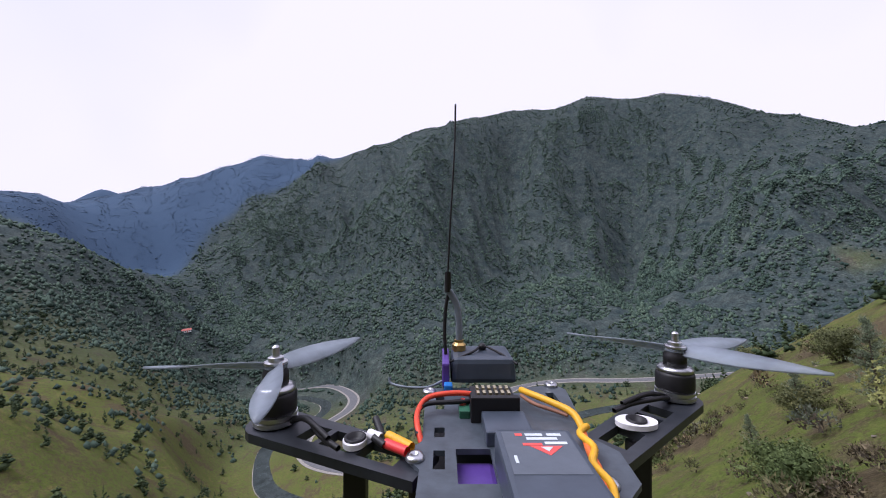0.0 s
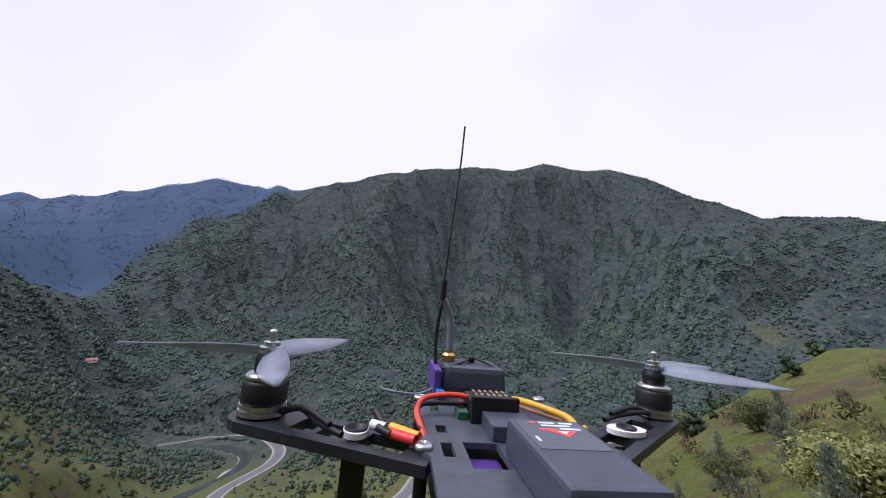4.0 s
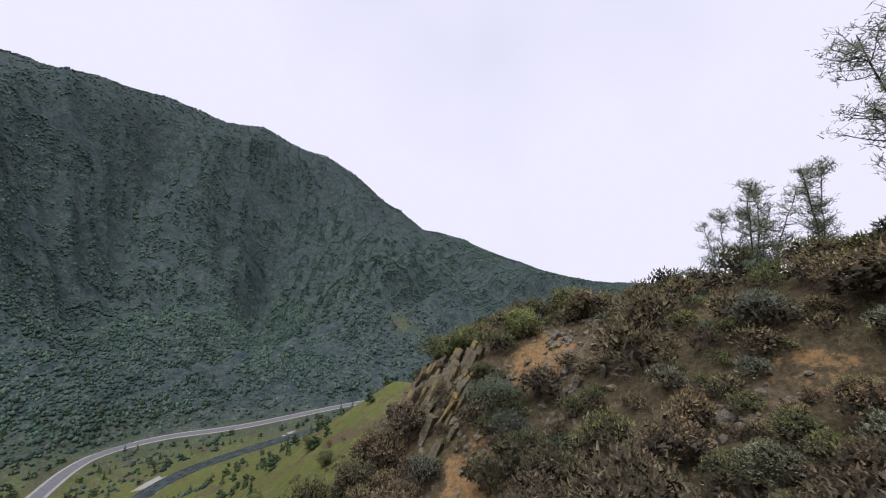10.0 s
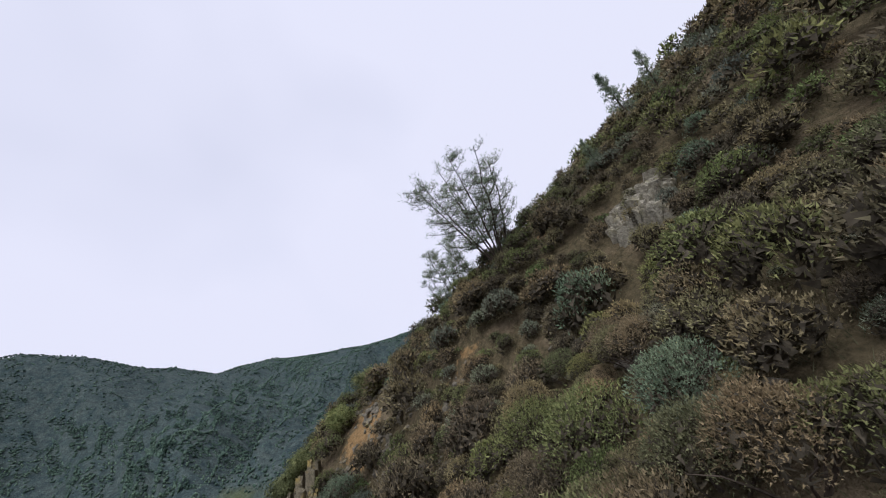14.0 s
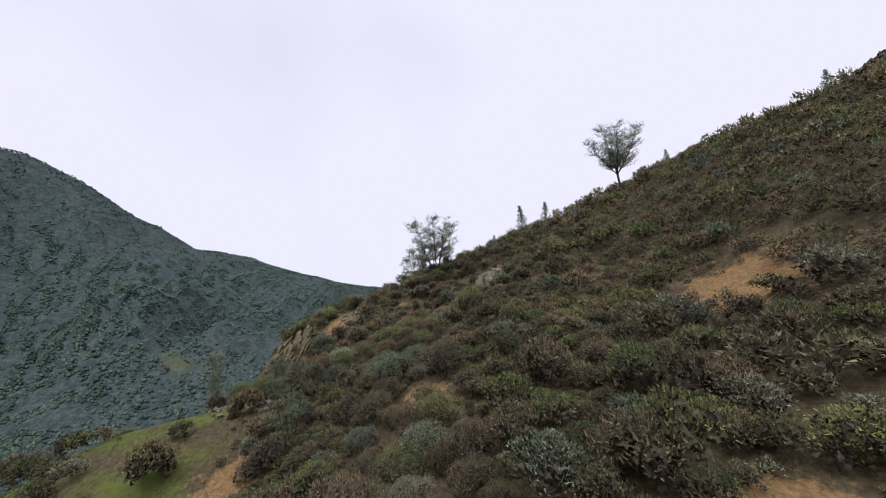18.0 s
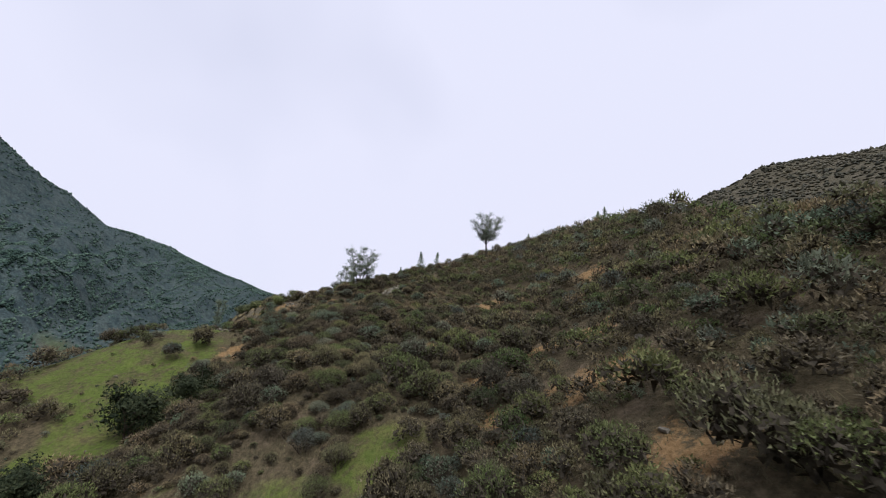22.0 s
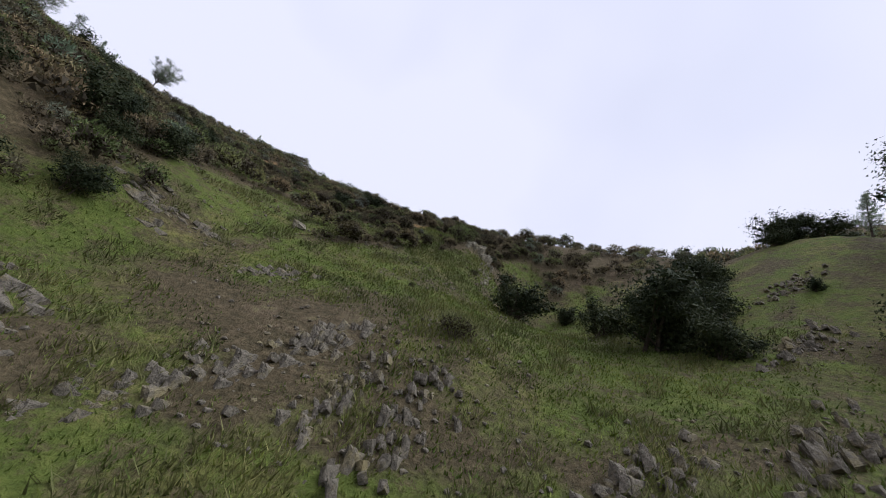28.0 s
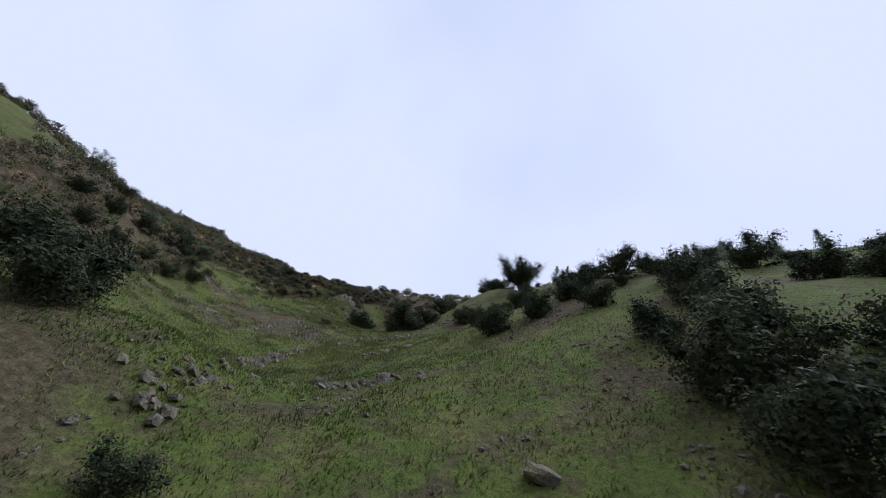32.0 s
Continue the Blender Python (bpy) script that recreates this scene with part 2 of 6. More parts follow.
M_PINE = leaf_material("grey_pine_needles", (0.17, 0.21, 0.15), (0.35, 0.40, 0.28), scale=0.3, thin=0.45)
PLANTS = [(0.62, 0.60, 0.62), (1.0, 0.98, 0.95), (1.25, 1.12, 0.98), (0.85, 1.0, 0.82), (1.3, 1.28, 1.05), (0.7, 0.72, 0.78)]
M_SHRUB = leaf_material("chamise_leaves", (0.108, 0.089, 0.062), (0.278, 0.230, 0.154), scale=0.12, grain=3.0, plants=PLANTS)
M_SHRUB_GREEN = leaf_material("green_brush_leaves", (0.082, 0.095, 0.044), (0.240, 0.258, 0.124), scale=0.12, grain=3.0, plants=PLANTS)
M_SAGE = leaf_material("sage_leaves", (0.105, 0.120, 0.100), (0.26, 0.285, 0.235), scale=0.12, grain=3.0, plants=PLANTS)
M_HILL = leaf_material("hill_brush_leaves", (0.040, 0.037, 0.026), (0.100, 0.090, 0.062), scale=0.06, grain=2.0, thin=0.0)
# twig brown, darkened to paint shade into the gaps between shoots
M_TWIG = plain("shade_toned_twigs", (0.062, 0.051, 0.036), 0.95, 0.1, var=0.5, scale=5.0)
M_GRASS = leaf_material("spring_grass", (0.074, 0.108, 0.022), (0.175, 0.205, 0.05), scale=0.25)
M_DRY = leaf_material("dry_grass", (0.08, 0.074, 0.042), (0.22, 0.198, 0.12), scale=0.4, grain=2.0)
M_WEED = leaf_material("olive_weeds", (0.092, 0.098, 0.036), (0.205, 0.205, 0.085), scale=0.25)
M_BARK = plain("bark", (0.075, 0.058, 0.045), 0.95, 0.1, var=0.4, scale=6.0)
M_ROAD = plain("asphalt", (0.13, 0.13, 0.135), 0.9, 0.2, var=0.2, scale=0.6)
M_SHOULDER = plain("pale_gravel_shoulder", (0.28, 0.26, 0.235), 0.95, 0.1, var=0.25, scale=0.8)
M_WATER = plain("river_water", (0.05, 0.06, 0.06), 0.12, 0.5, var=0.4, scale=0.2)

# ---- the land: heights of crests, slopes, gullies and the far mountain ----
SPUR = [(72, -49, 17.1), (51, -44, 15), (32, -34, 11.4), (18, -30, 9.1), (-6, -21, 0.9), (-16, -20, -1.9), (-33, -16, -4.4), (-50, -8, 0.1), (-46, -2, -4.1), (-57.5, -0.5, -1.7), (57, -22, 8.6), (56, -16, 6.5), (52, -6, 2.6), (53, 3, -0.3),
        (66, 5, -1.6), (61, 11, -0.9), (75, 15, -4), (62, 24, -5.6), (79, 26, -8.8), (90, -90, 27.3), (40, -70, 12.1), (0, -60, -1.7), (-40, -50, -8), (-80, -40, 0), (47, 0, -3.5)]
SLOPE = [(43, -1, -1.8), (35, -13, -3.1), (53, 17, -9.2), (30, 11, -8.4), (19, 18, -13.8), (13, 4, -9.5), (30, 4, -6), (16, -12, -6.2), (0, 0, -12.6), (-2, 16, -18.3), (-4, 13, -17.3), (-15, 2, -11), (-22, -8, -5.8), (-32, 13, -16.5),
         (-54, 7, -8.1), (-40, 0, -6.3), (47, 24, -11.2), (41, 21, -9), (37, 15, -6.9), (-27, 8, -13.6), (36, 21, -7.4), (33, 25, -7.7), (30, 29, -10.2), (26, 34.5, -12.5)]
RAVINE = [(-37, 18, -24.0), (-30, 33, -29.8), (-31, 49, -38.5), (-32, 62, -43.5), (-34, 73, -47.5), (-36, 85, -52), (-40, 110, -62), (-30, 150, -85), (-20, 200, -108), (-12, 33, -28.5), (-16, 32, -30.2), (-11, 36, -31.1), (-14, 46, -36.2), (-17, 55, -40),
          (0, 40, -23.9), (10, 60, -38), (0, 85, -46), (22, 44, -19.6), (30, 80, -52), (30, 120, -72), (-28, 66, -43), (-24, 80, -50), (-38.2, 12.4, -21.3), (-31.8, 16.5, -20.1), (-33.5, 34, -30.2)]
WEST = [(-48, 24, -19.5), (-62, 20, -5.2), (-66, 19, -6), (-75, 20, -2.5), (-101, 14, 16.3), (-95, -5, 22.2), (-76, 1, 7.3), (-52, 38, -23.8), (-46, 50, -31), (-60, 60, -23.7), (-80, 90, -26.5), (-110, 60, 2.8), (-43, 30, -25.5), (-44, 70, -40.6),
        (-60, 100, -41.7), (-46, 85, -46.8), (-66, 40, -10.8), (-67, 73, -26.6), (-48.6, 19.2, -17.3), (-70, 15.4, -3.7)]
NOSE = [(66, 54, -47), (55, 44, -38.2), (74, 60, -46), (107, 74, -44), (83, 77, -52), (105, 97, -56), (124, 98, -53), (99, 108, -68), (140, 104, -50), (111, 90, -50), (180, 120, -45), (90, 150, -92), (120, 0, -22.6), (150, -50, -6.6),
        (200, 60, -50), (300, 150, -95), (60, 200, -112), (140, 180, -95)]
VALLEY = [(-15, 300, -146), (35, 280, -143), (-12, 347, -149), (10, 408, -150), (-43, 454, -146), (128, 330, -146), (218, 400, -148), (74, 440, -149), (-225, 461, -50), (-280, 414, -10), (-230, 640, -90), (330, 360, -146), (437, 300, -130), (-50, 213, -85),
          (-73, 198, -54.9), (-8, 176, -92), (-120, 300, -70), (-150, 420, -110), (-110, 520, -140), (-180, 600, -122), (520, 180, -120)]
MOUNTAIN = [(-24, 1617, 614.9), (196, 1370, 563.3), (558, 1320, 593.6), (822, 1211, 560.5), (977, 1123, 504.5), (1040, 1080, 483), (1119, 1021, 415.7), (1199, 971, 337.5), (1269, 927, 308.9), (1354, 880, 223.7), (1415, 703, 186.8), (1458, 481, 83.4), (1450, 301, 31.5), (1300, -15, -31.2),
            (899, 894, 214.3), (367, 1179, 470.2), (177, 1010, 242.3), (68, 845, 94.7), (-2, 650, -50), (-160, 1225, 330.5), (-318, 1111, 214.6), (-375, 996, 110.4), (622, 882, 63.6), (382, 734, -51.1), (-60, 900, 59.7), (-180, 800, 0.2), (-46, 572, -122), (257, 566, -70.2),
            (74, 500, -110)]
BACK = [(700, 500, 14.3), (900, 300, -36.3), (493, 400, -91.1), (-24, 2300, 480.2), (800, 1900, 432.5), (1700, 1500, 230.8), (1900, 600, 16), (-462, 629, 142), (-391, 647, 97.9), (-334, 673, 39), (-272, 690, -30)]
FAR = [(-917, 1098, 408.6), (-926, 1231, 389.7), (-863, 1704, 594.5), (-469, 1737, 678.9), (-330, 860, 10.4), (-300, 770, -40), (-520, 1000, 91.1), (-700, 900, 292), (-2365, 3373, 1218.6), (-1700, 2600, 518.5), (-3200, 3000, 599.8), (-1500, 900, 416.5), (-600, 500, 189.9), (-400, 100, 68.5),
       (-250, -120, 108.3), (95, -152, 64.2), (74, -168, 61.1), (35, -178, 55.1), (-20, -212, 69.6), (0, -300, 100.4), (250, -250, 80), (500, -300, -8.3), (-4500, -4500, 200.2), (4500, -4500, 197.7), (4500, 4500, 296.8), (-4500, 4500, 699.9), (0, -4500, 197.2), (4500, 0, -8.1),
       (-4500, 0, 299.7), (800, 4500, 499.7)]
CTRL = np.array(SPUR + SLOPE + RAVINE + WEST + NOSE + VALLEY + MOUNTAIN + BACK + FAR, float)


def kernel(d2):
    return np.sqrt(d2 + 9.0)


def solve_land():
    p = CTRL[:, :2]
    k = kernel(((p[:, None] - p[None]) ** 2).sum(-1)) + np.eye(len(p)) * -0.4
    q = np.c_[np.ones(len(p)), p]
    a = np.block([[k, q], [q.T, np.zeros((3, 3))]])
    return np.linalg.solve(a, np.r_[CTRL[:, 2], 0, 0, 0])


LAND = solve_land()
G_RND = np.random.RandomState(5)
TABLE = G_RND.rand(256, 256)


def value_noise(x, y):
    xi, yi = np.floor(x).astype(int), np.floor(y).astype(int)
    u, v = x - xi, y - yi
    u, v = u * u * (3 - 2 * u), v * v * (3 - 2 * v)
    a, b = TABLE[xi % 256, yi % 256], TABLE[(xi + 1) % 256, yi % 256]
    c, d = TABLE[xi % 256, (yi + 1) % 256], TABLE[(xi + 1) % 256, (yi + 1) % 256]
    return a * (1 - u) * (1 - v) + b * u * (1 - v) + c * (1 - u) * v + d * u * v


def fbm(x, y, octaves=4):
    s, a = np.zeros_like(x), 0.5
    for o in range(octaves):
        s += a * (value_noise(x * 2 ** o + 17.3 * o, y * 2 ** o + 5.1 * o) - 0.5)
        a *= 0.5
    return s * 2


def ridged(x, y, octaves=4):
    s, a = np.zeros_like(x), 0.5
    for o in range(octaves):
        s += a * (0.5 - np.abs(value_noise(x * 2 ** o + 9.7 * o, y * 2 ** o + 3.3 * o) - 0.5) * 2)
        a *= 0.5
    return s * 2


def step(v, lo, hi):
    t = np.clip((v - lo) / (hi - lo), 0, 1)
    return t * t * (3 - 2 * t)


# centre lines down in the valley
ROAD = [(-150, 585), (-95, 592), (-45, 572), (-8, 505), (-4, 450), (-30, 395), (-20, 350), (9, 318), (54, 300), (98, 328), (128, 380), (166, 418), (214, 412), (270, 374), (380, 325), (480, 260), (620, 150)]
RIVER = [(-165, 556), (-115, 566), (-70, 540), (-34, 490), (-36, 440), (-62, 400), (-50, 345), (-28, 305), (20, 272), (80, 275), (130, 300), (200, 332), (330, 300), (470, 235), (620, 110)]


def smooth_line(pts, n=12):
    p = [pts[0]] + pts + [pts[-1]]
    out = []
    for i in range(1, len(p) - 2):
        for k in range(n):
            t = k / n
            out.append(tuple(0.5 * (2 * p[i][j] + (p[i + 1][j] - p[i - 1][j]) * t + (2 * p[i - 1][j] - 5 * p[i][j] + 4 * p[i + 1][j] - p[i + 2][j]) * t * t
                                    + (3 * p[i][j] - p[i - 1][j] - 3 * p[i + 1][j] + p[i + 2][j]) * t ** 3) for j in (0, 1)))
    return np.array(out + [pts[-1]])


ROAD_LINE, RIVER_LINE = smooth_line(ROAD), smooth_line(RIVER)


def line_distance(x, y, line):
    best = np.full(x.shape, 1e9)
    for q in line:
        best = np.minimum(best, (x - q[0]) ** 2 + (y - q[1]) ** 2)
    return np.sqrt(best)


CREST_LINE = smooth_line([p[:2] for p in MOUNTAIN[:14]], 7)

# the mountain's spurs and gullies: line, rise or cut, half width
FOLDS = [(smooth_line(p, 8), h, w) for p, h, w in (
    ([(477, 1259), (313, 1197), (158, 1071), (126, 871), (88, 687), (46, 544), (24, 480)], 52, 75),
    ([(500, 1157), (417, 1047), (352, 962), (254, 736), (169, 557)], -46, 62),
    ([(754, 1190), (597, 1041), (524, 892), (460, 766), (263, 474)], 40, 75),
    ([(890, 1052), (754, 927), (572, 765), (397, 558)], -40, 60),
    ([(130, 1342), (-146, 1346), (-282, 1068), (-353, 949), (-361, 848)], 34, 70),
    ([(20, 1116), (-145, 1030), (-199, 870)], -34, 60),
    ([(1085, 984), (963, 873), (895, 766), (525, 494)], 36, 70))]


def height(x, y):
    """Ground height at arrays x, y."""
    x, y = np.asarray(x, float), np.asarray(y, float)
    sh = x.shape
    x, y = x.ravel(), y.ravel()
    z = np.full(x.shape, LAND[-3]) + LAND[-2] * x + LAND[-1] * y
    for c, w in zip(CTRL, LAND):
        z += w * kernel((x - c[0]) ** 2 + (y - c[1]) ** 2)
    r = np.hypot(x - 10, y - 30)
    far = step(r, 350, 900)
    k = np.nonzero(far > 0)[0]
    u, v = x[k], y[k]
    rise = np.clip((z[k] + 150) / 160, 0, 1)
    open_face = 0.18 + 0.82 * step(line_distance(u, v, CREST_LINE), 30, 260)
    fan, reach = np.arctan2(v - 330, u - 260), np.hypot(u - 260, v - 330)
    cut = np.minimum(ridged(fan * 5.2 + 40 + reach / 900, reach / 620, 2) - 0.52, 0.1) * 80 + (ridged(fan * 13 + 43 + reach / 500, reach / 210, 3) - 0.45) * 36
    for line, h, w in FOLDS:
        cut = cut + h * np.exp(-(line_distance(u, v, line) / w) ** 2)
    z[k] += far[k] * rise * open_face * (0.5 + 0.5 * step(u, -300, 0)) * cut
    z += (1 - far) * (fbm(x / 14, y / 14, 5) * 1.6) * (0.35 + 0.65 * step(r, 10, 60)) + step(r, 90, 250) * (1 - far) * fbm(x / 60, y / 60, 3) * 9
    low = np.clip((-110 - z) / 20, 0, 1)
    d = line_distance(x, y, RIVER_LINE)
    z = np.where(d < 60, z + (np.minimum(z, -149 + d * 0.12) - z) * step(60 - d, 0, 40), z)
    d = line_distance(x, y, ROAD_LINE)
    z = np.where(d < 30, z + (-146.0 - z) * step(30 - d, 0, 18), z)
    return z.reshape(sh)


def axis(lo, hi, dense_lo, dense_hi, h, grow):
    a = list(np.arange(dense_lo, dense_hi + h, h))
    s = h
    while a[-1] < hi:
        s = min(s * grow, 60)
        a.append(a[-1] + s)
    s = h
    while a[0] > lo:
        s = min(s * grow, 60)
        a.insert(0, a[0] - s)
    return np.array(a)


def stony(x, y):
    """Bands of broken rock that come through the turf, 0 to 1."""
    return step(value_noise(x / 7 + 3.1, y / 3.2 + 7) * 0.65 + value_noise(x / 2.6, y / 1.9 + 31) * 0.35, 0.5, 0.64)


def ravine_head(x, y):
    """1 below the edge of the brush at the head of the ravine."""
    return step(y - np.interp(x, [-46, -36, -30, -24, -18], [7, 9, 13.5, 21, 24]), 0, 3) * step(-x, 17, 20) * step(60 + x, 0, 8)


def grass_cover(x, y):
    """How grassy the ground is, 0 to 1."""
    g = step(y, 22, 32) * step(-x, 7, 14) * 0.85
    g = g * (1 - 0.42 * np.exp(-(((x + 20) ** 2 + (y - 29) ** 2) / 9 ** 2)))
    g = np.maximum(g, step(y, 34, 48) * step(x, 48, 60) * 0.8)
    g = np.maximum(g, step(y, 95, 120) * (0.3 + 0.75 * value_noise(x / 26 + 3, y / 26)))
    g = np.maximum(g, step(y + 0.12 * x, 31, 39) * step(x, 2, 12) * 0.75)
    g = np.maximum(g, step(-x, 36, 44) * step(y, 10, 20) * 0.75)
    g = np.maximum(g, ravine_head(x, y) * 0.62)
    patch = np.zeros_like(x)
    for px, py, pr in ((1.6, 11.5, 5.5), (0.7, 5, 4.5), (-2.5, 4.5, 4.0), (-5, 10, 4.5), (-6.5, 16, 3.5), (1.8, 16, 4.0), (-3, 14, 4.0), (34, 18, 5.0), (28, 21, 5.0), (-19.6, 18.5, 3.0), (-14, 21, 3.5), (-37.5, 8.6, 3.0), (-27, 12, 2.5), (-25.5, 17.0, 2.2), (33, 26, 4.5), (28, 31, 5.0), (24, 36, 6.0), (33, 21, 4.0), (22, 22, 3.5), (38, 24, 3.0), (15, 21, 4.5), (20, 17, 3.5), (25, 25, 5.0), (-9, 13, 3.5), (-14, 25, 5.0), (5, 0, 2.5)):
        patch = np.maximum(patch, np.exp(-(((x - px) ** 2 + (y - py) ** 2) / pr ** 2)) * 1.3)
    for px, py, pr in ((-26, 74, 6.0), (-50, 62, 2.5)):
        g = g * (1 - 0.8 * np.exp(-(((x - px) ** 2 + (y - py) ** 2) / pr ** 2)))
    g = g * (1 - 0.45 * stony(x, y))
    g = np.maximum(g, np.clip(patch, 0, 1) * (0.42 + 0.9 * value_noise(x / 2.7, y / 2.7)))
    return np.clip(g + fbm(x / 12, y / 12, 3) * 0.35, 0, 1)


DIRT = [(30.6, -14.6, 3.0), (33.6, -13.6, 1.2), (28.9, 4.7, 1.4), (28.7, 14.8, 1.5), (18.4, -4.5, 1.9), (15.7, -12.3, 1.4), (7.5, -6.7, 2.5), (8.4, -10.5, 1.8), (16.9, -20.1, 1.4), (17.1, 13.4, 1.3), (-0.8, -9.3, 1.6),
        (-6.7, -7.1, 1.7), (5.1, -12.9, 1.7), (7.6, -19.4, 1.4), (3.9, 6.2, 1.5), (2.9, -5.6, 1.4), (6.8, 12.8, 1.6), (-19.8, 3, 1.6), (-10.6, 9.5, 1.7), (-16.3, 12.3, 1.5), (-24.2, 10.3, 1.5),
        (1.5, -8.1, 1.2), (59.4, 16.9, 2.4), (52.4, 8.1, 1.0), (53.4, 0.6, 0.8), (48.8, 6.7, 0.9), (61.4, 13.2, 1.4), (45.1, -1.5, 0.9), (54, 19, 1.8)]


def dirt_cover(x, y):
    """Bare orange earth: slips and trodden ground."""
    d = np.zeros_like(x)
    for a, b, r in DIRT:
        d = np.maximum(d, np.exp(-(((x - a) ** 2 + (y - b) ** 2) / r ** 2)))
    return np.clip(d * 1.1 + fbm(x / 4, y / 4, 3) * 0.5, 0, 1) * (d > 0.02)


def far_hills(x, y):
    """1 on the ridges beyond the bend of the valley, which are painted haze blue."""
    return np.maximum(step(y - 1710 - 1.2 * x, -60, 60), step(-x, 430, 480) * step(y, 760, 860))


def build_ground():
    xs, ys = axis(-4700, 4700, -110, 145, 1.45, 1.04), axis(-4700, 4700, -110, 122, 1.45, 1.04)
    gx, gy = np.meshgrid(xs, ys)
    gz = height(gx, gy)
    nx, ny = len(xs), len(ys)
    idx = np.arange(nx * ny).reshape(ny, nx)
    f = np.stack([idx[:-1, :-1], idx[:-1, 1:], idx[1:, 1:], idx[1:, :-1]], -1).reshape(-1, 4)
    me = bpy.data.meshes.new("ground")
    me.from_pydata(np.stack([gx, gy, gz], -1).reshape(-1, 3).tolist(), [], f.tolist())
    me.polygons.foreach_set("use_smooth", np.ones(len(f), bool))
    col = me.color_attributes.new("cover", "FLOAT_COLOR", "POINT")
    x, y = gx.ravel(), gy.ravel()
    g = grass_cover(x, y)
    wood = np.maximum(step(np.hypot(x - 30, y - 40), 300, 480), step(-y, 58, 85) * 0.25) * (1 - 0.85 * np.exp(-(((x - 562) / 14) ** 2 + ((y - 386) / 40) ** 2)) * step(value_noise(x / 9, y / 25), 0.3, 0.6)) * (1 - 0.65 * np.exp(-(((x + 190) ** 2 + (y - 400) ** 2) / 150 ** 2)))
    # alpha marks the ridges whose ground gets the painted haze blue
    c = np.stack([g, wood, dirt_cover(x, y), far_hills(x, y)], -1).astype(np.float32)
    col.data.foreach_set("color", c.ravel())
    me.materials.append(M_GROUND)
    return tagged(new("ground", me), "rugged hillside ground of grass and bare ochre earth", "ground", kind="structure")


ground = build_ground()


def ribbon(name, line, half, lift, mat, label, category, z=None, a=0, b=None):
    """A strip along a centre line that follows the ground."""
    line = line[a:b]
    t = np.gradient(line, axis=0)
    t /= np.linalg.norm(t, axis=1)[:, None]
    nrm = np.stack([-t[:, 1], t[:, 0]], 1)
    v = []
    for s in (-half, half):
        p = line + nrm * s
        zz = height(p[:, 0], p[:, 1]) if z is None else np.full(len(p), z)
        v.append(np.c_[p, zz + lift])
    n = len(line)
    verts = np.concatenate([v[0], v[1], v[0] - (0, 0, 0.6), v[1] - (0, 0, 0.6)])
    f = []
    for i in range(n - 1):
        f += [(i, i + 1, n + i + 1, n + i), (i, 2 * n + i, 2 * n + i + 1, i + 1), (n + i + 1, 3 * n + i + 1, 3 * n + i, n + i)]
    me = bpy.data.meshes.new(name)
    me.from_pydata(verts.tolist(), [], f)
    me.materials.append(mat)
    return tagged(new(name, me), label, category, kind="structure")


ribbon("road_shoulder", ROAD_LINE, 6.5, 0.25, M_SHOULDER, "pale gravel shoulders of the valley road", "road")
ribbon("road", ROAD_LINE, 4.2, 0.35, M_ROAD, "grey two-lane asphalt road bending through the valley", "road")
ribbon("gravel_bank", RIVER_LINE, 13, -0.6, M_SHOULDER, "pale gravel bars along the river", "river bank", z=-147.6)
ribbon("water", RIVER_LINE, 6, 0.0, M_WATER, "dark shallow river at the valley bottom", "river", z=-147.8)

# ---- vegetation ----


def ico(sub=1):
    bm = bmesh.new()
    bmesh.ops.create_icosphere(bm, subdivisions=sub, radius=1)
    v = np.array([p.co for p in bm.verts])
    f = np.array([[q.index for q in t.verts] for t in bm.faces])
    bm.free()
    return v, f


ICO1 = ico(1)
OCTA = (np.array([(1, 0, 0), (0, 1, 0), (-1, 0, 0), (0, -1, 0), (0, 0, 1), (0.1, 0, -0.8)], float), np.array([(0, 1, 4), (1, 2, 4), (2, 3, 4), (3, 0, 4), (1, 0, 5), (2, 1, 5), (3, 2, 5), (0, 3, 5)]))


def joined(name, verts, faces, mat, smooth=False):
    """One mesh from arrays of vertices and triangles."""
    me = bpy.data.meshes.new(name)
    me.vertices.add(len(verts))
    me.vertices.foreach_set("co", np.asarray(verts, np.float32).ravel())
    n = len(faces)
    me.loops.add(n * 3)
    me.loops.foreach_set("vertex_index", np.asarray(faces, np.int32).ravel())
    me.polygons.add(n)
    me.polygons.foreach_set("loop_start", np.arange(0, n * 3, 3, dtype=np.int32))
    me.polygons.foreach_set("use_smooth", np.full(n, smooth))
    me.update(calc_edges=True)
    me.materials.append(mat)
    return me


def clumps(centres, radii, squash, base, rnd, jitter=0.3):
    """Many lumpy leaf masses: arrays of vertices and triangles."""
    bv, bf = base
    n, k = len(centres), len(bv)
    d = 1 + rnd.uniform(-jitter, jitter, (n, k, 1))
    a = rnd.uniform(0, 6.283, n)
    c, s = np.cos(a)[:, None], np.sin(a)[:, None]
    p = bv[None] * d
    q = np.stack([p[..., 0] * c - p[..., 1] * s, p[..., 0] * s + p[..., 1] * c, p[..., 2] * squash[:, None]], -1) * radii[:, None, None]
    v = (q + centres[:, None]).reshape(-1, 3)
    f = (bf[None] + (np.arange(n) * k)[:, None, None]).reshape(-1, 3)
    return v, f


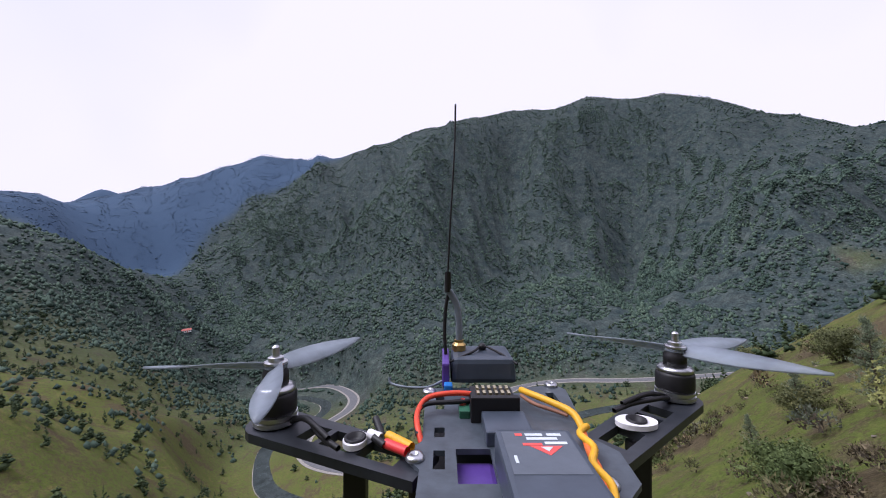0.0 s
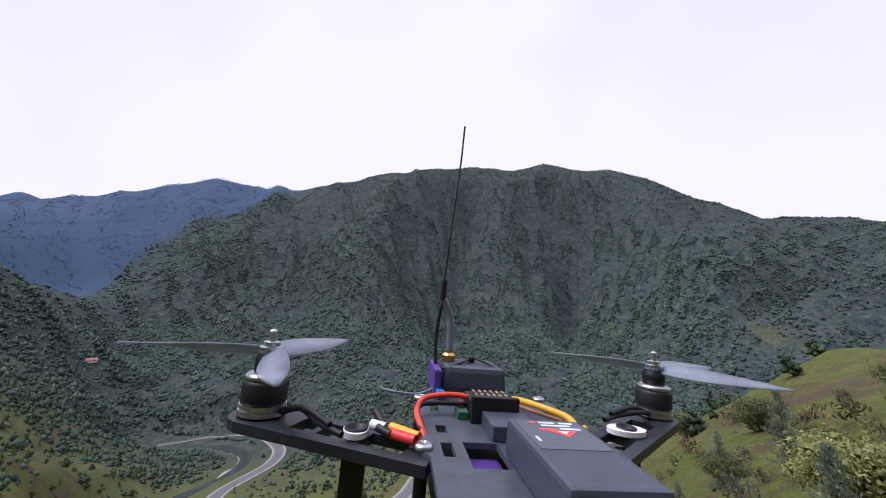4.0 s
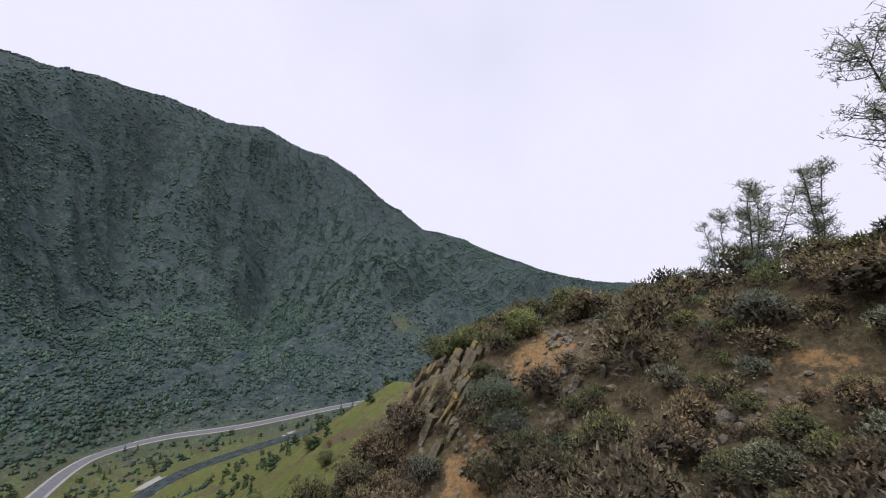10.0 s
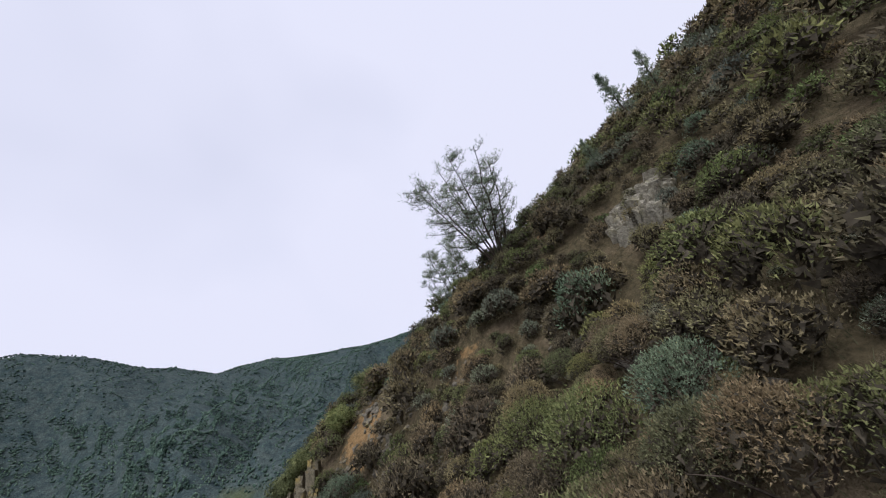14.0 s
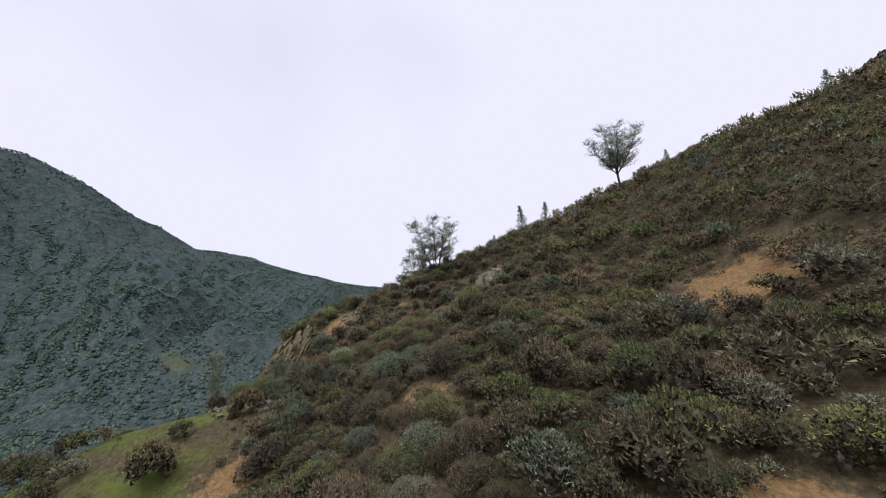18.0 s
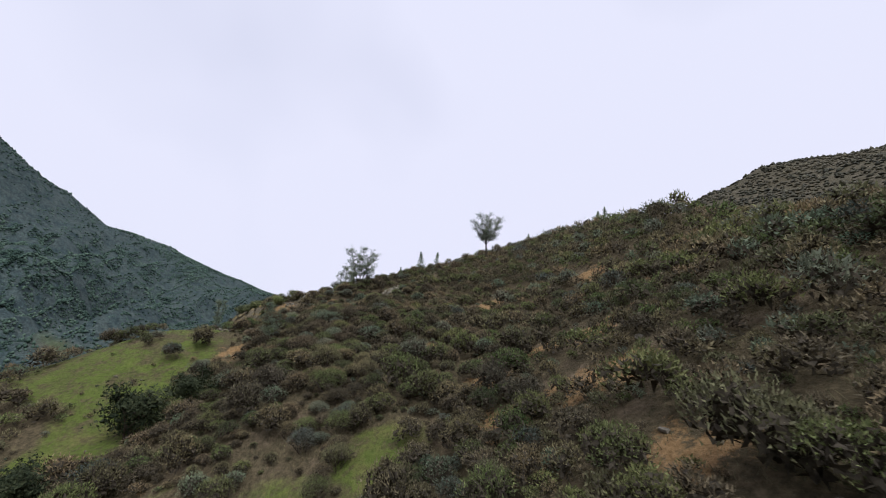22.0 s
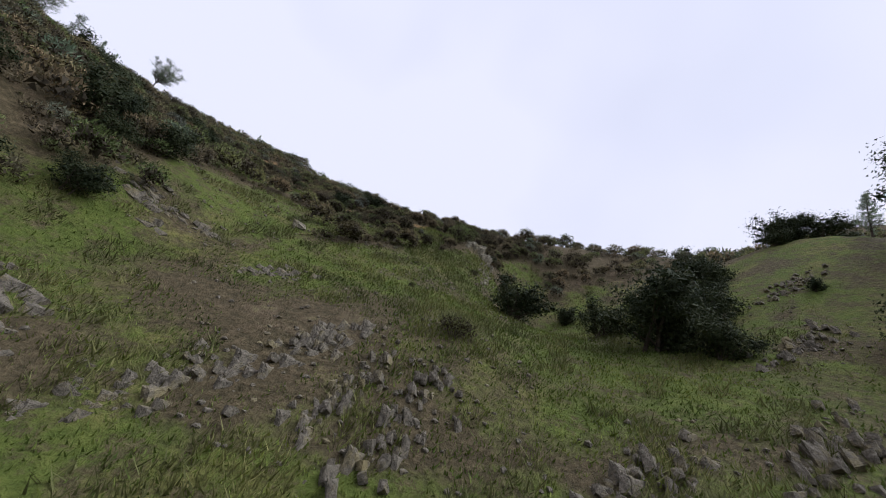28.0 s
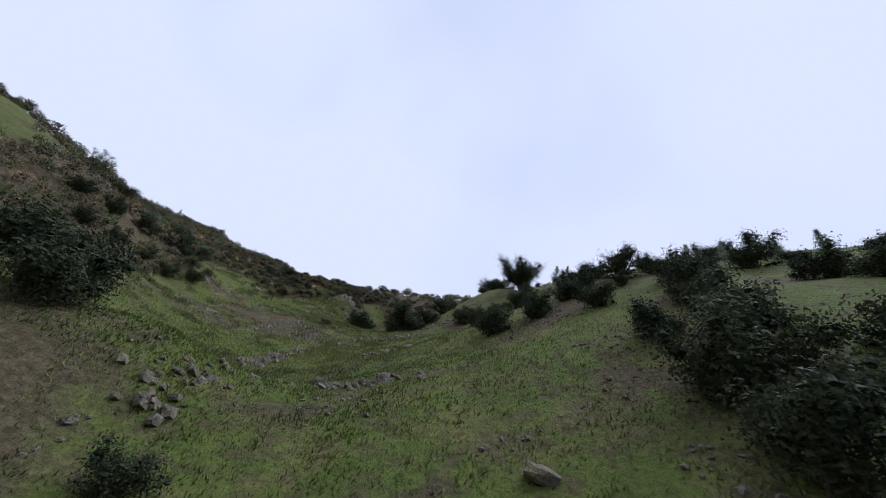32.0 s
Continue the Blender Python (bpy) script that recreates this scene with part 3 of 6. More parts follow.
def tufts(centres, ways, sizes, rnd, slim=0.5):
    """Short leafy twigs: slim triangles pointing about the given ways."""
    n = len(centres)
    u = ways + rnd.normal(size=(n, 3)) * 0.55
    u /= np.linalg.norm(u, axis=1)[:, None]
    w = np.cross(u, rnd.normal(size=(n, 3)))
    w /= np.linalg.norm(w, axis=1)[:, None]
    u, w = u * sizes[:, None], w * sizes[:, None] * slim
    v = np.stack([centres - u * 0.6 - w, centres - u * 0.6 + w, centres + u], 1).reshape(-1, 3)
    return v, np.arange(n * 3).reshape(-1, 3)


def leaves(centres, outward, sizes, rnd, slim=0.5, rough=0.45):
    """Leafy shoots that lie about the surface of a head: triangles facing outward."""
    n = len(centres)
    m = outward + rnd.normal(size=(n, 3)) * rough
    m /= np.linalg.norm(m, axis=1)[:, None]
    u = np.cross(m, rnd.normal(size=(n, 3)))
    u /= np.linalg.norm(u, axis=1)[:, None]
    w = np.cross(m, u)
    u, w = u * sizes[:, None], w * sizes[:, None] * slim
    v = np.stack([centres - u * 0.7 - w, centres - u * 0.7 + w, centres + u], 1).reshape(-1, 3)
    return v, np.arange(n * 3).reshape(-1, 3)


def scatter(n, x0, x1, y0, y1, rnd):
    return rnd.uniform(x0, x1, n), rnd.uniform(y0, y1, n)


# the wooded mountain across the valley and the far hills
def build_forest():
    rnd = np.random.RandomState(3)
    parts = []
    for n, x0, x1, y0, y1, r0, r1 in ((56000, -350, 900, 430, 1150, 1.2, 3.0), (27000, -400, 1500, 500, 1450, 1.6, 3.4), (29000, 350, 1500, -50, 700, 1.3, 3.2), (24000, -1100, -150, 380, 1800, 1.9, 4.2), (7000, -330, 420, 200, 520, 1.0, 2.4), (52000, -160, 280, -300, -44, 0.4, 0.95)):
        x, y = scatter(n, x0, x1, y0, y1, rnd)
        dens = value_noise(x / 55, y / 55) * 0.6 + value_noise(x / 17 + 40, y / 17) * 0.4
        keep = ((dens > 0.32) | (y < -44)) & (line_distance(x, y, ROAD_LINE) > 15) & (line_distance(x, y, RIVER_LINE) > 18) & ((np.hypot(x - 20, y - 40) > 190) | (y < -44 - 0.12 * np.abs(x - 20)))
        q = 1 - 60 / np.hypot(x, y)
        keep &= (height(x * q, y * q) < height(x, y) + 14) | (y < 0)
        keep &= np.hypot((x - 562) / 12, (y - 386) / 34) > 1
        keep &= rnd.rand(len(x)) > 0.6 * np.exp(-(((x + 190) ** 2 + (y - 400) ** 2) / 150 ** 2))
        x, y = x[keep], y[keep]
        r = rnd.uniform(r0, r1, len(x)) * (0.6 + 0.6 * rnd.rand(len(x)))
        z = height(x, y) + r * 0.15
        parts.append((np.c_[x, y, z], r))
    c, r = np.concatenate([p[0] for p in parts]), np.concatenate([p[1] for p in parts])
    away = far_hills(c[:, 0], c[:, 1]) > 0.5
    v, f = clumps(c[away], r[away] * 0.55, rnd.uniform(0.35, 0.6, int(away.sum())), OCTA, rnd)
    tagged(new("far_woods", joined("far_woods", v, f, M_FAR, True)), "woods on the farther ridges, haze painted in as blue", "woods", kind="stuff")
    c, r = c[~away], r[~away]
    near = c[:, 1] < -40
    v, f = clumps(c[near], r[near], rnd.uniform(0.5, 1.25, int(near.sum())), OCTA, rnd, 0.45)
    tagged(new("hill_brush", joined("hill_brush", v, f, M_HILL, True)), "olive-brown brush on the hill behind the spur", "brush", kind="stuff")
    c, r = c[~near], r[~near]
    v, f = clumps(c, r, rnd.uniform(0.7, 1.5, len(r)), OCTA, rnd, 0.22)
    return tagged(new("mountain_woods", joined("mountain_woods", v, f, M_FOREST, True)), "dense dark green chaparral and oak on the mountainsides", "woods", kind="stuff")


build_forest()


def far_peak(x, y, top, base, width):
    """A peak at the end of the valley, its haze painted in as blue."""
    g = np.linspace(-1, 1, 41)
    u, w = np.meshgrid(g, g)
    d = np.hypot(u, w)
    z = base + (top - base) * np.clip(1 - d * 1.15, 0, 1) ** 0.8 + fbm(u * 5 + 3, w * 5, 4) * 60 * np.clip(1 - d, 0, 1)
    idx = np.arange(41 * 41).reshape(41, 41)
    f = np.concatenate([np.stack([idx[:-1, :-1], idx[:-1, 1:], idx[1:, 1:]], -1).reshape(-1, 3), np.stack([idx[:-1, :-1], idx[1:, 1:], idx[1:, :-1]], -1).reshape(-1, 3)])
    v = np.c_[(x + u * width).ravel(), (y + w * width).ravel(), z.ravel()]
    tagged(new("far_peak", joined("far_peak", v, f, M_PEAK, True)), "mountain peak beyond the valley, haze painted in as blue", "mountain", kind="structure")


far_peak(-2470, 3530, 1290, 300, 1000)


def part(name, me, parent, label=""):
    """Links a mesh as one part of a thing."""
    ob = new(name, me)
    ob.parent = parent
    if label:
        ob["label"] = label
    return ob


def at_ground(x, y, sink=0.0):
    return float(height(np.array([x]), np.array([y]))[0]) - sink


def tube(points, radii, sides=6):
    """A tapered limb: vertices and triangles."""
    p = np.array(points, float)
    t = np.gradient(p, axis=0)
    t /= np.linalg.norm(t, axis=1)[:, None] + 1e-9
    up = np.array([0.3, 0.9, 0.2])
    a = np.cross(t, up)
    a /= np.linalg.norm(a, axis=1)[:, None] + 1e-9
    b = np.cross(t, a)
    ang = np.arange(sides) / sides * 2 * np.pi
    ring = a[:, None] * np.cos(ang)[None, :, None] + b[:, None] * np.sin(ang)[None, :, None]
    v = (p[:, None] + ring * np.array(radii)[:, None, None]).reshape(-1, 3)
    f = []
    for i in range(len(p) - 1):
        for k in range(sides):
            q, r = i * sides + k, i * sides + (k + 1) % sides
            f += [(q, r, r + sides), (q, r + sides, q + sides)]
    return v, np.array(f)


def merge(pieces):
    vs, fs, o = [], [], 0
    for v, f in pieces:
        vs.append(v)
        fs.append(f + o)
        o += len(v)
    return np.concatenate(vs), np.concatenate(fs)


def limb(start, way, length, r0, r1, rnd, bend=0.25, n=6, lift=0.0):
    """A wandering limb's points and radii."""
    p, d = np.array(start, float), np.array(way, float) / np.linalg.norm(way)
    pts = [p]
    for i in range(n):
        d = d + rnd.normal(size=3) * bend * 0.35 + np.array([0, 0, lift])
        d /= np.linalg.norm(d)
        p = p + d * length / n
        pts.append(p)
    return pts, list(np.linspace(r0, r1, n + 1))


def grow(h, spread, stems, clear, rnd, thick, forks=9, lift=0.08, twigs=2, bole=0.0):
    """Trunks and limbs of a tree of height h: tubes, and the tips that carry leaves."""
    pieces, tips = [], []
    if bole:
        pts, rad = limb((0, 0, -0.4), (0.04, 0.02, 1), h * bole + 0.5, thick * 1.9, thick * 1.3, rnd, 0.08, 5)
        pieces.append(tube(pts, rad, 8))
    for s in range(stems):
        a = s * 6.283 / stems + rnd.uniform(-0.35, 0.35)
        lean = np.array([math.cos(a), math.sin(a), 0]) * (spread / h) * ((0.8 if bole else 0.34) if stems > 1 else 0.1) + np.array([0, 0, 1.0])
        L = h * (1 - bole) * rnd.uniform(0.72, 0.95) * (1.0 if stems == 1 else rnd.uniform(0.8, 1.0))
        pts, rad = limb((rnd.normal() * 0.12 * stems ** 0.5 * (not bole), rnd.normal() * 0.12 * stems ** 0.5 * (not bole), h * bole - 0.1 if bole else -0.3), lean, L, thick, thick * 0.22, rnd, 0.22, 9, (0.09 if bole else 0.04) if stems > 1 else 0.0)
        pieces.append(tube(pts, rad, 7))
        for k in range(forks):
            u = clear + (0.97 - clear) * (k + rnd.rand()) / forks
            i = min(int(u * 9), 8)
            q = np.array(pts[i]) + (np.array(pts[i + 1]) - np.array(pts[i])) * (u * 9 - i)
            b = rnd.uniform(0, 6.283)
            reach = spread * 0.5 * math.sin(math.pi * min(0.95, 0.25 + 0.75 * (u - clear) / (1 - clear))) * rnd.uniform(0.7, 1.1) + 0.15 * spread * 0.5
            lp, lr = limb(q, (math.cos(b), math.sin(b), rnd.uniform(0.3, 0.9)), reach * 1.15, thick * (1 - u) * 0.45 + 0.02, 0.012, rnd, 0.35, 5, lift)
            pieces.append(tube(lp, lr, 5))
            for w in (3, 4, 5) if twigs else (2, 3, 4, 5):
                tips.append(lp[w])
                for m in range(twigs):
                    c = rnd.uniform(0, 6.283)
                    tp, tr = limb(lp[w], (math.cos(c), math.sin(c), 0.6), reach * 0.32, 0.016, 0.006, rnd, 0.4, 2)
                    pieces.append(tube(tp, tr, 3))
                    tips.append(tp[-1])
        tips.append(pts[-1])
    return pieces, np.array(tips)


def make_tree(name, h, spread, stems, clear, seed, leaf, mat, thick, per_tip=26, blob=0.5, forks=9, core=0, bole=0.0):
    """A tree with its trunk and a crown of small sprays about the limb tips."""
    rnd = np.random.RandomState(seed)
    pieces, tips = grow(h, spread, stems, clear, rnd, thick, forks, 0.08, 0 if core else 2, bole)
    root = new(name)
    v, f = merge(pieces)
    part("trunk", joined("trunk", v, f, M_BARK, True), root)
    c = np.repeat(tips, per_tip, 0) + rnd.normal(size=(len(tips) * per_tip, 3)) * blob * np.array([1, 1, 0.75])
    out = c - np.array([0, 0, h * 0.45])
    out /= np.linalg.norm(out, axis=1)[:, None]
    if core:
        lv, lf = leaves(c, out, rnd.uniform(0.6, 1.3, len(c)) * leaf * 1.5, rnd, 0.5, 0.6)
    else:
        lv, lf = tufts(c, out + np.array([0, 0, 0.5]), rnd.uniform(0.6, 1.3, len(c)) * leaf * 1.5, rnd, 0.4)
    if core:
        k = tips[rnd.permutation(len(tips))[:core]]
        cv, cf = clumps(k, rnd.uniform(0.5, 0.9, len(k)) * blob, np.full(len(k), 0.8), OCTA, rnd, 0.35)
        lv, lf = merge([(lv, lf), (cv, cf)])
    part("crown", joined("crown", lv, lf, mat), root)
    return root


def curve_points(a, b, c, n):
    """Points along a bent limb from a by way of b to c."""
    u = np.linspace(0, 1, n)[:, None]
    return (1 - u) ** 2 * np.array(a) + 2 * u * (1 - u) * np.array(b) + u * u * np.array(c)


def make_pine(name, h, w, stems, bole, seed, thick):
    """A grey pine: thin stems that fan upwards into an open rounded crown of needle brushes."""
    rnd = np.random.RandomState(seed)
    pieces, tips, ways = [], [], []
    foot = np.array([0, 0, h * bole])
    if bole:
        pts, rad = limb((0, 0, -0.4), (0.03, 0.02, 1), h * bole + 0.4, thick * 1.25, thick, rnd, 0.05, 5)
        pieces.append(tube(pts, rad, 8))
        foot = np.array(pts[-1])
    low = h * max(0.24, bole)
    mid = np.array([0, 0, (h + low) / 2])
    half = np.array([w / 2, w / 2, (h - low) / 2])
    for k in range(stems):
        a = 6.283 * (k + 0.35 * rnd.rand()) / stems
        out = (0.15 if k == 0 else 1.0) * rnd.uniform(0.5, 0.82)
        top = mid + half * np.array([math.cos(a) * out, math.sin(a) * out, 0.94 * math.sqrt(1 - out * out) + rnd.uniform(-0.12, 0.04)])
        start = foot + np.array([math.cos(a), math.sin(a), 0]) * thick * (0.3 if bole else 1.6) - np.array([0, 0, 0 if bole else 0.35])
        bend = start + (top - start) * np.array([0.55, 0.55, 0.42]) + np.append(rnd.normal(size=2) * 0.03 * h, 0)
        stem = curve_points(start, bend, top, 12) + rnd.normal(size=(12, 3)) * 0.008 * h * np.linspace(0, 1, 12)[:, None]
        r0 = thick * (0.75 if bole else 1.0) * rnd.uniform(0.75, 1.0)
        pieces.append(tube(stem, np.linspace(r0, 0.018, 12), 7))
        for b in range(int(6 + 26 * h / 9)):
            u = rnd.uniform(0.3 if not bole else 0.12, 0.98)
            i = min(int(u * 11), 10)
            q = stem[i] + (stem[i + 1] - stem[i]) * (u * 11 - i)
            c = rnd.uniform(0, 6.283)
            away = np.array([math.cos(c), math.sin(c), rnd.uniform(0.15, 0.8)]) + np.append((q - mid)[:2] / w, 0) * 0.9
            far = q + away / np.linalg.norm(away) * w * rnd.uniform(0.10, 0.26) * (1.15 - 0.55 * u)
            if (((far - mid) / half) ** 2).sum() > 1.12:
                far = q + (far - q) * 0.55
            p = curve_points(q, (q + far) / 2 - np.array([0, 0, 0.04 * h * rnd.rand()]), far, 5)
            pieces.append(tube(p, np.linspace(r0 * (1 - u) * 0.34 + 0.016, 0.008, 5), 4))
            for v in (1, 2, 3, 4):
                for m in range(3):
                    c = rnd.uniform(0, 6.283)
                    e = p[v] + np.array([math.cos(c), math.sin(c), rnd.uniform(0.1, 1.0)]) * rnd.uniform(0.12, 0.42) * h / 9
                    pieces.append(tube([p[v], (p[v] + e) / 2, e], [0.011, 0.008, 0.005], 3))
                    tips.append(e)
                    ways.append((e - p[v]) / np.linalg.norm(e - p[v]))
    tips, ways = np.array(tips), np.array(ways)
    root = new(name)
    v, f = merge(pieces)
    part("trunk", joined("trunk", v, f, M_BARK, True), root)
    n = 6
    d = np.repeat(ways, n, 0) * 0.9 + rnd.normal(size=(len(tips) * n, 3)) * 0.75 + np.array([0, 0, 0.35])
    d /= np.linalg.norm(d, axis=1)[:, None]
    c = np.repeat(tips, n, 0) + d * 0.09 * h / 9 + rnd.normal(size=(len(d), 3)) * 0.10 * h / 9
    v, f = tufts(c, d * 2.0, rnd.uniform(0.09, 0.17, len(c)) * (h / 9) ** 0.6, rnd, 0.13)
    part("crown", joined("crown", v, f, M_PINE), root, "sparse grey-green needle crown")
    return root


def make_conifer(name, h, spread, seed, mat):
    """A young grey pine: one straight trunk with whorls of thin limbs."""
    rnd = np.random.RandomState(seed)
    pts, rad = limb((0, 0, -0.3), (0, 0, 1), h + 0.3, h * 0.018 + 0.02, 0.012, rnd, 0.08, 8)
    pieces, tips = [tube(pts, rad, 6)], []
    for k in range(int(h * 15)):
        u = 0.08 + 0.9 * (k + rnd.rand()) / int(h * 15)
        q = np.array([0, 0, h * u]) + np.array(pts[min(8, int(u * 8))]) * np.array([1, 1, 0])
        b = rnd.uniform(0, 6.283)
        reach = spread * 0.62 * (1 - u) * rnd.uniform(0.7, 1.1) + 0.03
        lp, lr = limb(q, (math.cos(b), math.sin(b), 0.35), reach, 0.022, 0.008, rnd, 0.2, 3, 0.08)
        pieces.append(tube(lp, lr, 4))
        tips += lp[1:]
    tips = np.array(tips + [pts[-1]])
    root = new(name)
    v, f = merge(pieces)
    part("trunk", joined("trunk", v, f, M_BARK, True), root)
    c = np.repeat(tips, 16, 0) + rnd.normal(size=(len(tips) * 16, 3)) * 0.028 * h ** 0.7 * np.array([1, 1, 0.8])
    lv, lf = tufts(c, np.tile((0.0, 0.0, 0.8), (len(c), 1)), rnd.uniform(0.6, 1.3, len(c)) * 0.028 * h ** 0.75, rnd, 0.25)
    part("crown", joined("crown", lv, lf, mat), root)
    return root


def place(ob, x, y, turn=0.0, scale=1.0, sink=0.05):
    ob.matrix_basis = Matrix.LocRotScale((x, y, at_ground(x, y, sink)), Euler((0, 0, turn)), (scale, scale, scale))
    return ob


def again(ob, x, y, turn, scale, sink=0.05):
    """One more of a tree or shrub at another place and size."""
    o = copy_thing(ob, pose(0, 0, 0))
    return place(o, x, y, turn, scale, sink)


# the pines on the spur
pine_f = tagged(place(make_pine("grey_pine", 7.4, 8.0, 8, 0.0, 28, 0.075), 54.9, 3.1, 0.6), "tall many-stemmed grey pine with an airy crown on the spur", "tree", "pines on the spur")
pine_fb = tagged(place(make_pine("grey_pine", 6.4, 4.2, 3, 0.0, 22, 0.05), 64.0, 6.2), "smaller grey pine with slender stems behind the large one", "tree", "pines on the spur")
for x, y, t, s in ((66.5, 7.4, 2.1, 0.95), (61.5, 4.6, 4.0, 0.85), (68.5, 5.6, 1.1, 1.05), (60.5, 1.0, 3.2, 0.6), (71.2, -51.3, 0.5, 0.7)):
    again(pine_fb, x, y, t, s)
pine_k = tagged(place(make_pine("grey_pine", 9.4, 7.9, 7, 0.29, 27, 0.13), 54.8, -21.7), "rounded grey pine on a single straight trunk on the skyline", "tree", "pines on the spur")
pine_c = tagged(place(make_conifer("young_pine", 4.6, 2.5, 24, M_PINE), 53.8, -8.1, 0.4, 0.9), "young conical grey pine on the skyline", "tree", "young pines")
for x, y, s in ((54.5, -11.3, 0.8), (53.0, -4.4, 0.5), (58.5, -14, 0.4), (66, -36, 0.75), (85, -56, 1.1), (47, -42, 0.8), (34, -34.5, 0.7), (74, -2, 0.9), (84, 66, 1.1), (73, 63, 0.8), (96, 76, 1.3), (99, 84, 1.0), (91, 81, 0.7)):
    again(pine_c, x, y, x * 1.7, s)

# ---- oaks and bigger bushes ----
for x, y, t, s in ((30, 12, 0.4, 0.5), (37, 20, 1.9, 0.42)):
    tagged(again(pine_fb, x, y, t, s * 1.6), "small grey pine standing on the shrubby slope")
oak_a = tagged(place(make_tree("live_oak", 5.6, 6.8, 4, 0.3, 31, 0.085, M_OAK, 0.2, 110, 0.44, 10, 130), -62.0, 30.0, 0.0, 1.15), "dark spreading live oak with crooked limbs on a grassy knoll", "tree", "oaks of the ravine")
oak_b = tagged(place(make_tree("live_oak", 4.6, 5.2, 4, 0.1, 32, 0.08, M_OAK, 0.12, 72, 0.38, 7, 90), -42.3, 29.5, 0.0, 1.05), "dense dark live oak in the grassy ravine", "tree", "oaks of the ravine")
oak_c = tagged(place(make_tree("live_oak", 2.7, 3.8, 5, 0.05, 33, 0.064, M_OAK, 0.07, 58, 0.3, 4, 60), -37, 15), "low round live oak bush on green grass", "tree", "oaks of the ravine")
for x, y, t, s in ((-60, 18, 1.0, 0.8), (-46.5, 26.5, 2.0, 0.75), (-50, 21, 2.0, 0.8), (-72, 34, 4.0, 0.6), (-58, 61, 0.3, 0.75), (-69, 66, 3.3, 0.8)):
    again(oak_b, x, y, t, s)
HEAD_BUSHES = [(-35.5, 23.5, 0.3, 1.15), (-43.5, 29.5, 2.3, 0.9), (-44, 32, 4.1, 0.8), (-42, 23, 0.5, 1.0), (-45, 24, 1.2, 0.85), (-42, 14, 2.2, 0.7), (-60, 37, 1.1, 0.7)]
EAST_BUSHES = [(-7, 30.7, 1.6, 1.04), (-5, 29, 2.6, 0.96), (-9, 28, 3.6, 0.88), (-9, 31, 1.0, 0.64), (-6, 46, 0.3, 0.72), (-8, 43, 1.4, 0.64), (-4, 41, 2.4, 0.80), (-9, 39, 3.4, 0.68), (-11, 37, 4.4, 0.72), (-13, 34, 0.9, 0.64), (-5, 36, 5.4, 0.88), (-2, 44, 0.5, 0.80), (-8, 50, 1.1, 0.64), (-10, 56, 3.1, 0.72), (-1, 38, 4.0, 0.80)]
SLOPE_BUSHES = [(-17, 8, 0.4, 0.8), (-15, 13, 3.0, 0.75), (17, 17, 2.0, 1.3), (10, 19, 4.4, 1.0), (2, 15, 5.1, 0.95), (20, 15, 0.1, 1.0)]
MOUTH_BUSHES = [(-23, 68, 4.6, 1.3), (-22, 66, 5.6, 1.2), (-32.5, 74.5, 0.9, 0.45), (-55, 70, 1.9, 0.9), (-52, 65, 2.9, 0.8), (-50, 77, 3.9, 1.2), (-46, 60, 2.7, 0.9), (-58, 57, 3.9, 0.8), (-58, 67, 5.0, 1.0), (-52, 75, 0.7, 1.05), (-53, 80, 2.0, 1.1), (-52, 84, 4.2, 1.0), (-25, 70, 5.5, 0.9), (-22, 74, 0.9, 0.8), (-15, 63, 1.5, 1.1), (-14, 60, 2.5, 0.9), (-65, 73, 1.0, 0.9), (-48, 77, 1.0, 1.1), (-46, 80, 2.0, 0.9), (-30, 80, 3.0, 0.6), (-28, 77, 4.0, 0.8), (-44, 84, 5.0, 0.7)]
K_RND = np.random.RandomState(52)
KNOLL_BUSHES = [(K_RND.uniform(-78, -47), K_RND.uniform(16, 82), K_RND.uniform(0, 6), K_RND.uniform(0.35, 1.0) ** 1.2) for i in range(64)]
for x, y, t, s in KNOLL_BUSHES + HEAD_BUSHES + EAST_BUSHES + SLOPE_BUSHES + MOUTH_BUSHES:
    again(oak_c, x, y, t, s)
for x, y, t, s in ((-62, 24, 0.3, 1.0), (-63, 44, 1.8, 0.75), (-68, 60, 2.9, 0.8), (-71, 62, 0.9, 0.65), (-73, 66, 4.1, 0.7), (-70, 71, 5.2, 0.9), (-64, 39, 3.1, 0.85)):
    tagged(again(pine_c, x, y, t, s), "slim pine on the rim of the ravine", group="pines on the rim")
oak_d = tagged(place(make_tree("green_tree", 4.4, 4.2, 4, 0.15, 35, 0.085, M_SHRUB_GREEN, 0.1, 60, 0.4, 7, 80), 89, 68), "bushy green tree on the grassy start slope", "tree", "trees on the start slope")
for x, y, t, s in ((85, 73, 1.0, 0.8), (84, 66, 2.0, 0.55), (73, 63, 3.0, 0.5), (112, 90, 0.6, 1.0), (110, 117, 4.0, 1.2), (135, 122, 5.0, 1.3), (99, 84, 2.2, 0.7), (120, 80, 1.2, 0.9), (95, 100, 3.6, 0.8), (73, 68, 0.2, 0.55), (62, 30, 1.4, 0.6), (61.6, 24.5, 0.9, 0.55), (61.2, 22.4, 2.5, 0.45), (61.4, 18.6, 3.3, 0.5), (62.8, 15.6, 4.6, 0.55), (80, 30, 2.9, 0.9)):
    again(oak_d, x, y, t, s)


